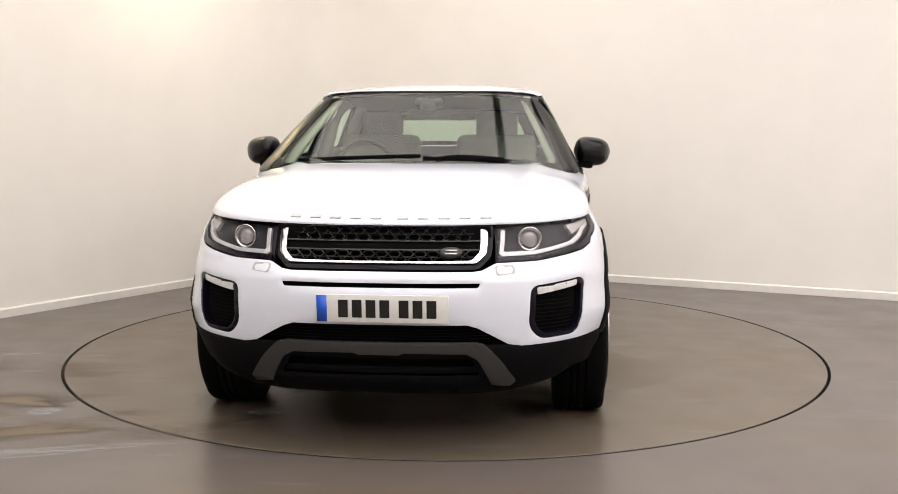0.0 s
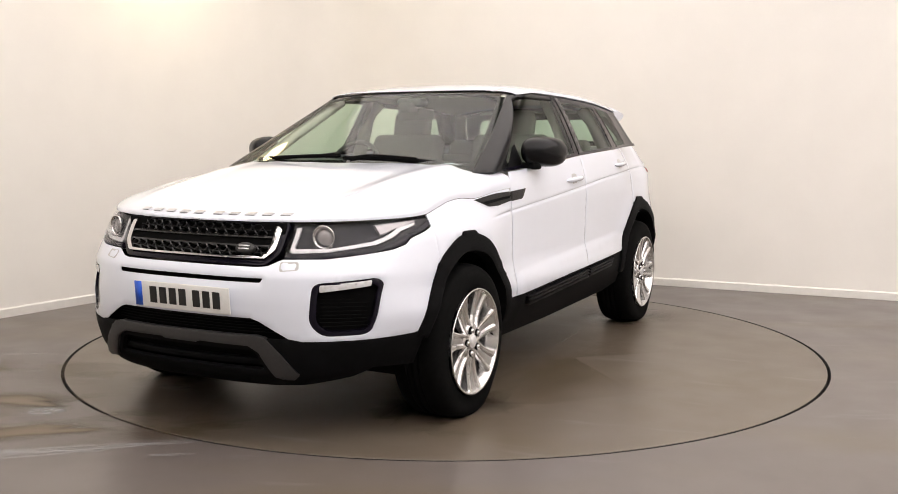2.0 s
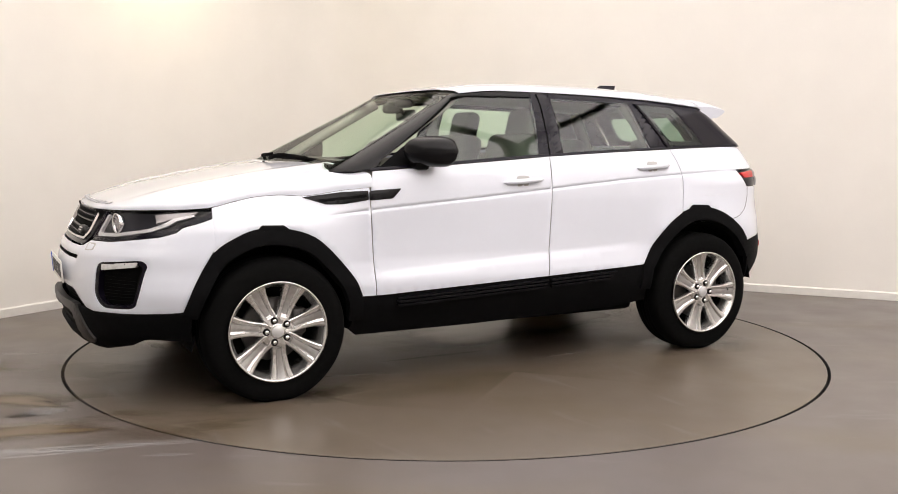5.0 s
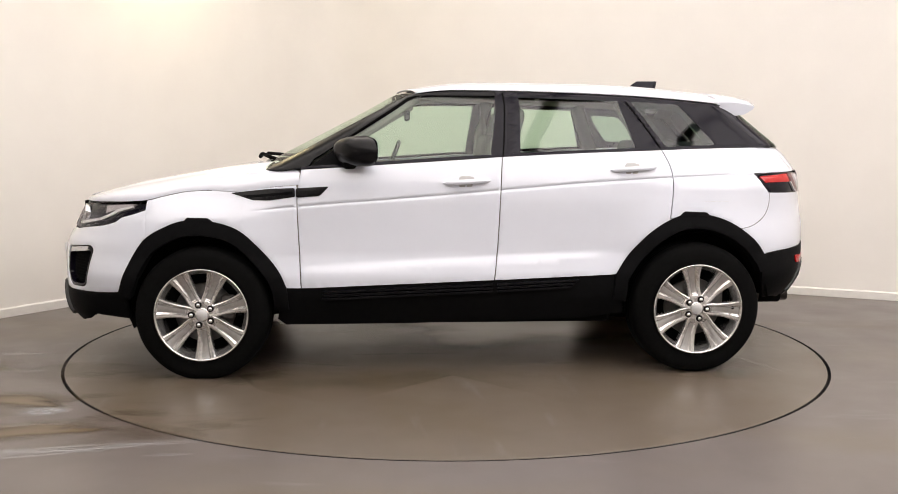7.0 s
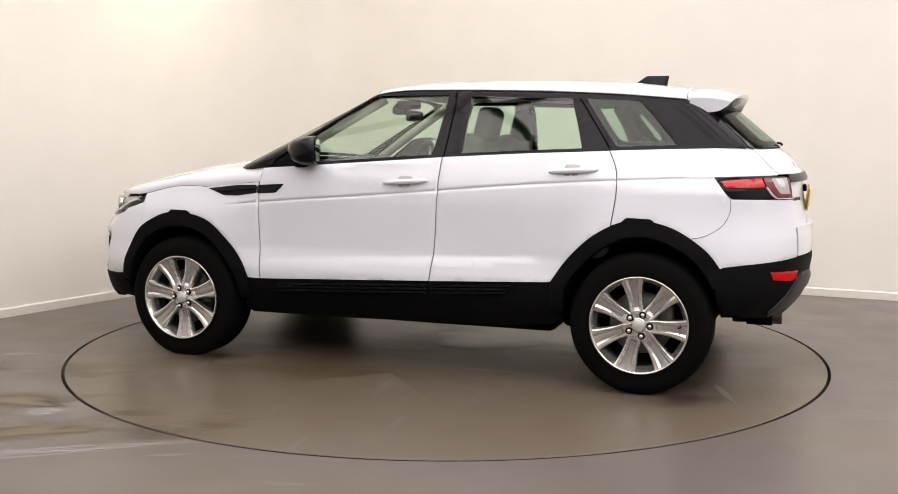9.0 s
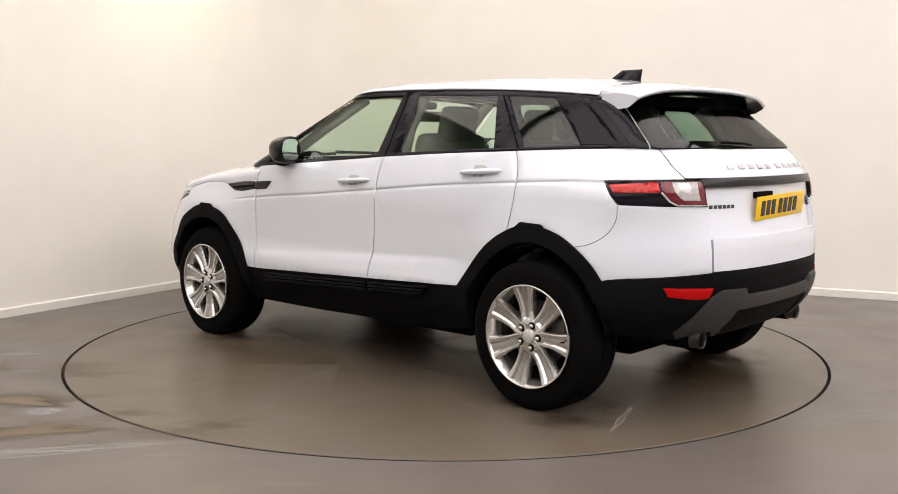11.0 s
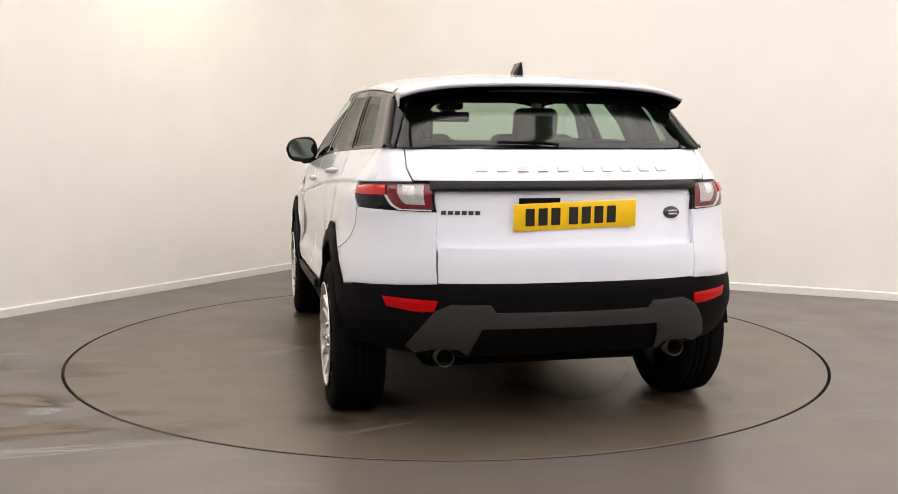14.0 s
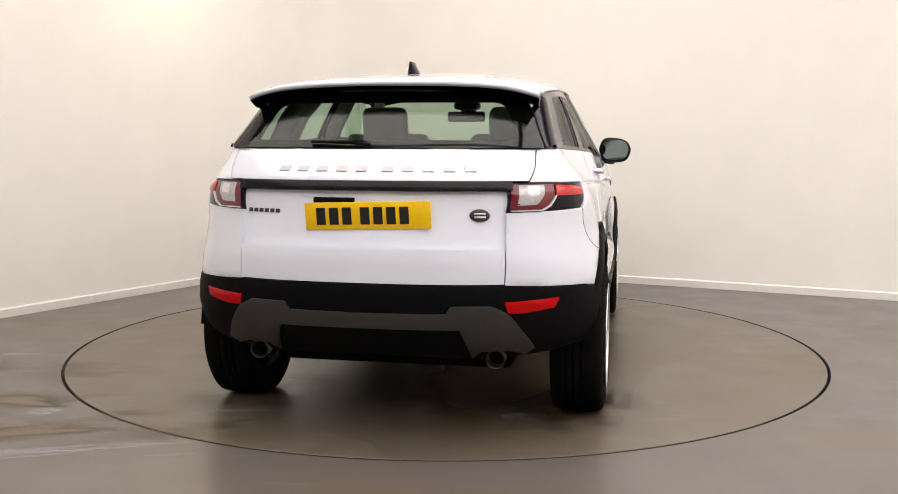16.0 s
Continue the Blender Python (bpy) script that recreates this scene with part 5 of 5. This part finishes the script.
    for k in range(5):
        a = 2 * math.pi * k / 5 + nuts * sgn
        bm = lathe([(0, 0.006), (0.008, 0.006), (0.0105, 0.002), (0.0105, -0.010)], 12, "X")
        bmesh.ops.translate(bm, vec=(0, 0.055 * math.cos(a), 0.055 * math.sin(a)), verts=bm.verts)
        nut = part("wheel_nut", bm, CHROME, hub)
        # black ring on the hub face: the nut well's shade put in as colour
        bm = lathe([(0.0105, -0.005), (0.0155, -0.0035), (0.018, -0.007)], 14, "X")
        bmesh.ops.translate(bm, vec=(0, 0.055 * math.cos(a), 0.055 * math.sin(a)), verts=bm.verts)
        part("nut_shade", bm, MATT, nut)
    part("brake_disc", lathe([(0.06, -0.085), (0.155, -0.085), (0.158, -0.10), (0.06, -0.10)], 48, "X"), STEEL, hub)
    part("brake_caliper", box(0.05, 0.075, 0.13, (-0.085, 0.125, 0.03), 0.015), STEEL, hub)
    part("wheel_back", lathe([(0, -0.12), (0.215, -0.13)], 32, "X"), MATT, hub)
    part("valve", tube([(-0.012, 0.205, 0.0), (0.004, 0.190, 0.0)], 0.004), MATT, hub)
    hub.matrix_basis = pose(x_out * sgn, y, z) @ (Matrix.Identity(4) if sgn > 0 else pose(0, 0, 0, 0, 0, 180))
    return hub


for yy, zz, phase, nuts in ((-1.317, 0.343, 0.29, 0.63), (1.326, 0.351, -0.06, -0.05)):
    for sgn in (1, -1):
        wheel(0.932, yy, sgn, zz, phase, nuts)
        # dark liner round the wheel
        rows = []
        for a in np.linspace(0.12, math.pi - 0.12, 25):
            rows.append([((0.90 - d) * sgn, yy - 0.405 * math.cos(a), 0.36 + 0.405 * math.sin(a)) for d in (0.0, 0.15, 0.34)] + [(0.58 * sgn, yy, 0.36)])
        part("wheel_liner", grid_mesh(rows), MATT, car)

# ---------------------------------------------------------------- underside and cabin
part("underbody", box(1.16, 3.5, 0.20, (0, -0.10, 0.40), 0.03), MATT, car, "dark underbody")
part("floor_pan", box(1.64, 1.76, 0.16, (0, 0.0, 0.345), 0.03), MATT, car)
part("engine_tray", box(0.96, 1.00, 0.10, (0, -1.40, 0.31), 0.03), MATT, car)
part("rear_subframe", box(1.08, 0.80, 0.14, (0, 1.25, 0.31), 0.04), MATT, car)
part("exhaust_pipe", box(0.16, 2.4, 0.07, (0.1, 0.0, 0.265), 0.02), MATT, car)
part("silencer", box(0.9, 0.30, 0.12, (0, 1.76, 0.41), 0.04), MATT, car)
part("axle", tube([(-0.72, 1.33, 0.33), (0.72, 1.33, 0.33)], 0.035), STEEL, car)
part("axle", tube([(-0.72, -1.33, 0.33), (0.72, -1.33, 0.33)], 0.035), STEEL, car)
part("cabin_floor", box(1.62, 1.84, 0.04, (0, 0.0, 0.52)), TRIM, car)
part("boot_floor", box(1.06, 0.95, 0.04, (0, 1.40, 0.53)), TRIM, car)
part("bulkhead", box(1.58, 0.04, 0.60, (0, -0.95, 0.80)), MATT, car)
part("load_cover", box(1.16, 0.56, 0.02, (0, 1.52, 1.13)), DASH, car, "dark load cover")
for sgn in (1, -1):
    rows = [[(sgn * (body_width(y, 0.6, y) - 0.06), y, 0.5 if y < 0.8 else 0.93), (sgn * (body_width(y, 0.95, y) - 0.07), y, 0.95), (sgn * (C.width(y, 1.10, y) - 0.055), y, 1.10 + 0.045 * (y + 0.8))] for y in np.linspace(-0.9, 1.50, 13)]
    part("door_lining", grid_mesh(rows), TRIM, car, "grey door lining")
rows = []
for x in np.linspace(-0.78, 0.78, 25):
    hump = 0.035 * math.exp(-((x + 0.37) / 0.2) ** 2)
    rows.append([(x, -1.0, 1.08), (x, -0.93, 1.115), (x, -0.75, 1.125 + hump), (x, -0.55, 1.115 + hump), (x, -0.47, 1.08), (x, -0.45, 0.95), (x, -0.50, 0.60)])
part("dashboard", grid_mesh(rows), DASH, car, "dark dashboard with a hooded binnacle")
bm = lathe([(0.175 + 0.014 * math.cos(a), 0.014 * math.sin(a)) for a in np.linspace(0, 2 * math.pi, 11)], 40)
bmesh.ops.transform(bm, matrix=pose(-0.37, -0.33, 1.08, 68, 0, 0), verts=bm.verts)
steering = part("steering_wheel", bm, DASH, car, "dark steering wheel")
bm = box(0.32, 0.05, 0.03, (0, 0, 0), 0.01)
bmesh.ops.transform(bm, matrix=pose(-0.37, -0.335, 1.08, 68, 0, 0), verts=bm.verts)
part("wheel_spoke", bm, DASH, steering)
bm = lathe([(0, 0.02), (0.055, 0.015), (0.06, -0.02)], 24)
bmesh.ops.transform(bm, matrix=pose(-0.37, -0.335, 1.08, 68, 0, 0), verts=bm.verts)
part("wheel_boss", bm, DASH, steering)


def seat(x, y, w, high, rest=True):
    s = new("seat")
    s.parent = car
    s["label"] = "grey cloth seat with a tall headrest"
    part("cushion", box(w, 0.50, 0.16, (x, y, 0.72), 0.05, 3), SEAT, s)
    tilt = pose(0, 0, 0, -14, 0, 0)
    tall = 0.60 if high > 1.3 else 0.46
    part("backrest", box(w * 0.98, 0.13, tall, (x, y + 0.29, 0.70 + tall / 2), 0.055, 3, tilt), SEAT, s)
    if rest:
        part("headrest", box(0.265, 0.10, 0.20, (x, y + 0.40, high), 0.045, 3, tilt), SEAT, s)
        for d in (-0.06, 0.06):
            part("headrest_post", tube([(x + d, y + 0.37, high - 0.16), (x + d, y + 0.395, high - 0.06)], 0.006), CHROME, s)


for xx in (-0.37, 0.37):
    seat(xx, -0.02, 0.52, 1.345)
for xx in (-0.42, 0.42):
    seat(xx, 0.86, 0.52, 1.165)
seat(0, 0.88, 0.30, 1.16, False)
# cabin mirror and sensor pod
pod = part("sensor_pod", join(box(0.16, 0.12, 0.05, (0, -0.26, 1.475), 0.02), box(0.09, 0.10, 0.06, (0, -0.31, 1.445), 0.02)), DASH, car, "black sensor pod behind the windscreen")
part("cabin_mirror", box(0.24, 0.03, 0.065, (0, -0.22, 1.405), 0.014, 3), DASH, car, "interior mirror")
for sgn in (1, -1):
    part("mirror_stalk", tube([(0.012 * sgn, -0.27, 1.46), (0.006 * sgn, -0.23, 1.41)], 0.01), DASH, pod)
    part("pillar_lining", tube([(0.72 * sgn, -0.78, 1.12), (0.64 * sgn, -0.48, 1.31), (0.555 * sgn, -0.18, 1.49)], 0.032), LINING, car)
    part("pillar_lining", tube([(0.76 * sgn, 0.30, 1.10), (0.70 * sgn, 0.31, 1.32), (0.60 * sgn, 0.33, 1.50)], 0.045), TRIM, car)
    part("pillar_lining", tube([(0.74 * sgn, 1.10, 1.15), (0.66 * sgn, 1.0, 1.38), (0.60 * sgn, 0.96, 1.47)], 0.045), TRIM, car)
    part("pillar_lining", tube([(0.61 * sgn, 1.56, 1.17), (0.57 * sgn, 1.45, 1.34), (0.53 * sgn, 1.38, 1.43)], 0.04), TRIM, car)
    part("sun_visor", box(0.40, 0.16, 0.02, (0.33 * sgn, -0.12, 1.512), 0.008), LINING, car)
    part("bonnet_filler", tube([(0.72 * sgn, -1.62, 0.80), (0.74 * sgn, -1.0, 0.90)], 0.05), MATT, car)
part("engine_cover", box(1.30, 0.72, 0.36, (0, -1.62, 0.66), 0.05), MATT, car, "dark shapes of the engine bay")


# ---------------------------------------------------------------- marks on the floor and the turntable
def floor_mark(mat, x, y, sx, sy, turn, seed, label, name="floor_mark"):
    ob = blot(name, mat, None, 0, 0, sx, sy, 0, seed, 0.0)
    ob.matrix_basis = pose(x, y, 0.0015 + 0.0004 * (seed % 7), 0, 0, turn)
    return tagged(ob, label, "floor mark", kind="structure")


floor_mark(FLAKED, -1.86, -1.55, 0.125, 0.10, 10, 11, "pale worn patch in the floor paint")
for n, (x, y, sx, sy, a) in enumerate(((-2.10, -1.88, 1.15, 0.44, 8), (-2.85, -0.55, 1.0, 0.42, -4), (-1.62, -1.84, 0.75, 0.26, 14), (-2.6, -1.25, 1.0, 0.42, 0), (-2.5, -0.75, 0.8, 0.26, -6), (-1.9, -1.45, 0.6, 0.24, -12))):
    floor_mark(BROWN, x, y, sx, sy, a, 21 + n, "broad brown stain on the grey floor")
for n, (x, y, sx, sy, a) in enumerate(((-1.50, -2.08, 0.70, 0.045, 11), (-1.75, -2.17, 0.60, 0.06, 12), (-2.55, -0.35, 0.30, 0.035, 0), (-2.35, -0.78, 0.22, 0.03, 5), (-2.0, -2.25, 0.30, 0.045, 12), (-1.1, -2.16, 0.10, 0.02, 8), (-2.45, -1.05, 0.16, 0.02, -8))):
    floor_mark(CHALK, x, y, sx, sy, a, 31 + n, "pale scuffed streak on the floor")
floor_mark(WET_SHADE, -1.85, -2.24, 0.22, 0.012, -22, 41, "thin dark crack in the floor")
# real damp by each wheel, widened to paint in shade under the car
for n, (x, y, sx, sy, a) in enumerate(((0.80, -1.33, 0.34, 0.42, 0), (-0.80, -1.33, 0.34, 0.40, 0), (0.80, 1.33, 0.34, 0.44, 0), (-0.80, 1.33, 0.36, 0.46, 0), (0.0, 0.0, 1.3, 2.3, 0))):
    ob = blot("wet_shade_mark" if n < 5 else "brown_mark", WET_SHADE if n < 4 else BROWN, turntable, 0, 0, sx, sy, 0, 51 + n, 0.0)
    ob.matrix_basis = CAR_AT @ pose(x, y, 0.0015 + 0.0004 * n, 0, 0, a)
for n, (x, y, sx, sy, a) in enumerate(((0.62, -0.80, 0.30, 0.020, 75), (0.40, -0.25, 0.020, 0.42, 0), (0.70, 0.55, 0.018, 0.30, 4), (0.72, 1.72, 0.26, 0.02, 20), (-0.55, 1.55, 0.10, 0.06, 40), (-0.62, -1.62, 0.12, 0.05, 10))):
    ob = blot("pale_mark", CHALK, turntable, 0, 0, sx, sy, 0, 71 + n, 0.0)
    ob.matrix_basis = CAR_AT @ pose(x, y, 0.005 + 0.0004 * n, 0, 0, a)


# ---------------------------------------------------------------- movement
def motions():
    rows = [(k * 0.5, pose(0, 0, 0, 0, 0, -SPIN * max(0.0, k * 0.5 - 0.008))) for k in range(33)]
    walk(turntable, rows)
    walk(car, [(t, m @ CAR_AT) for t, m in rows])


motions()
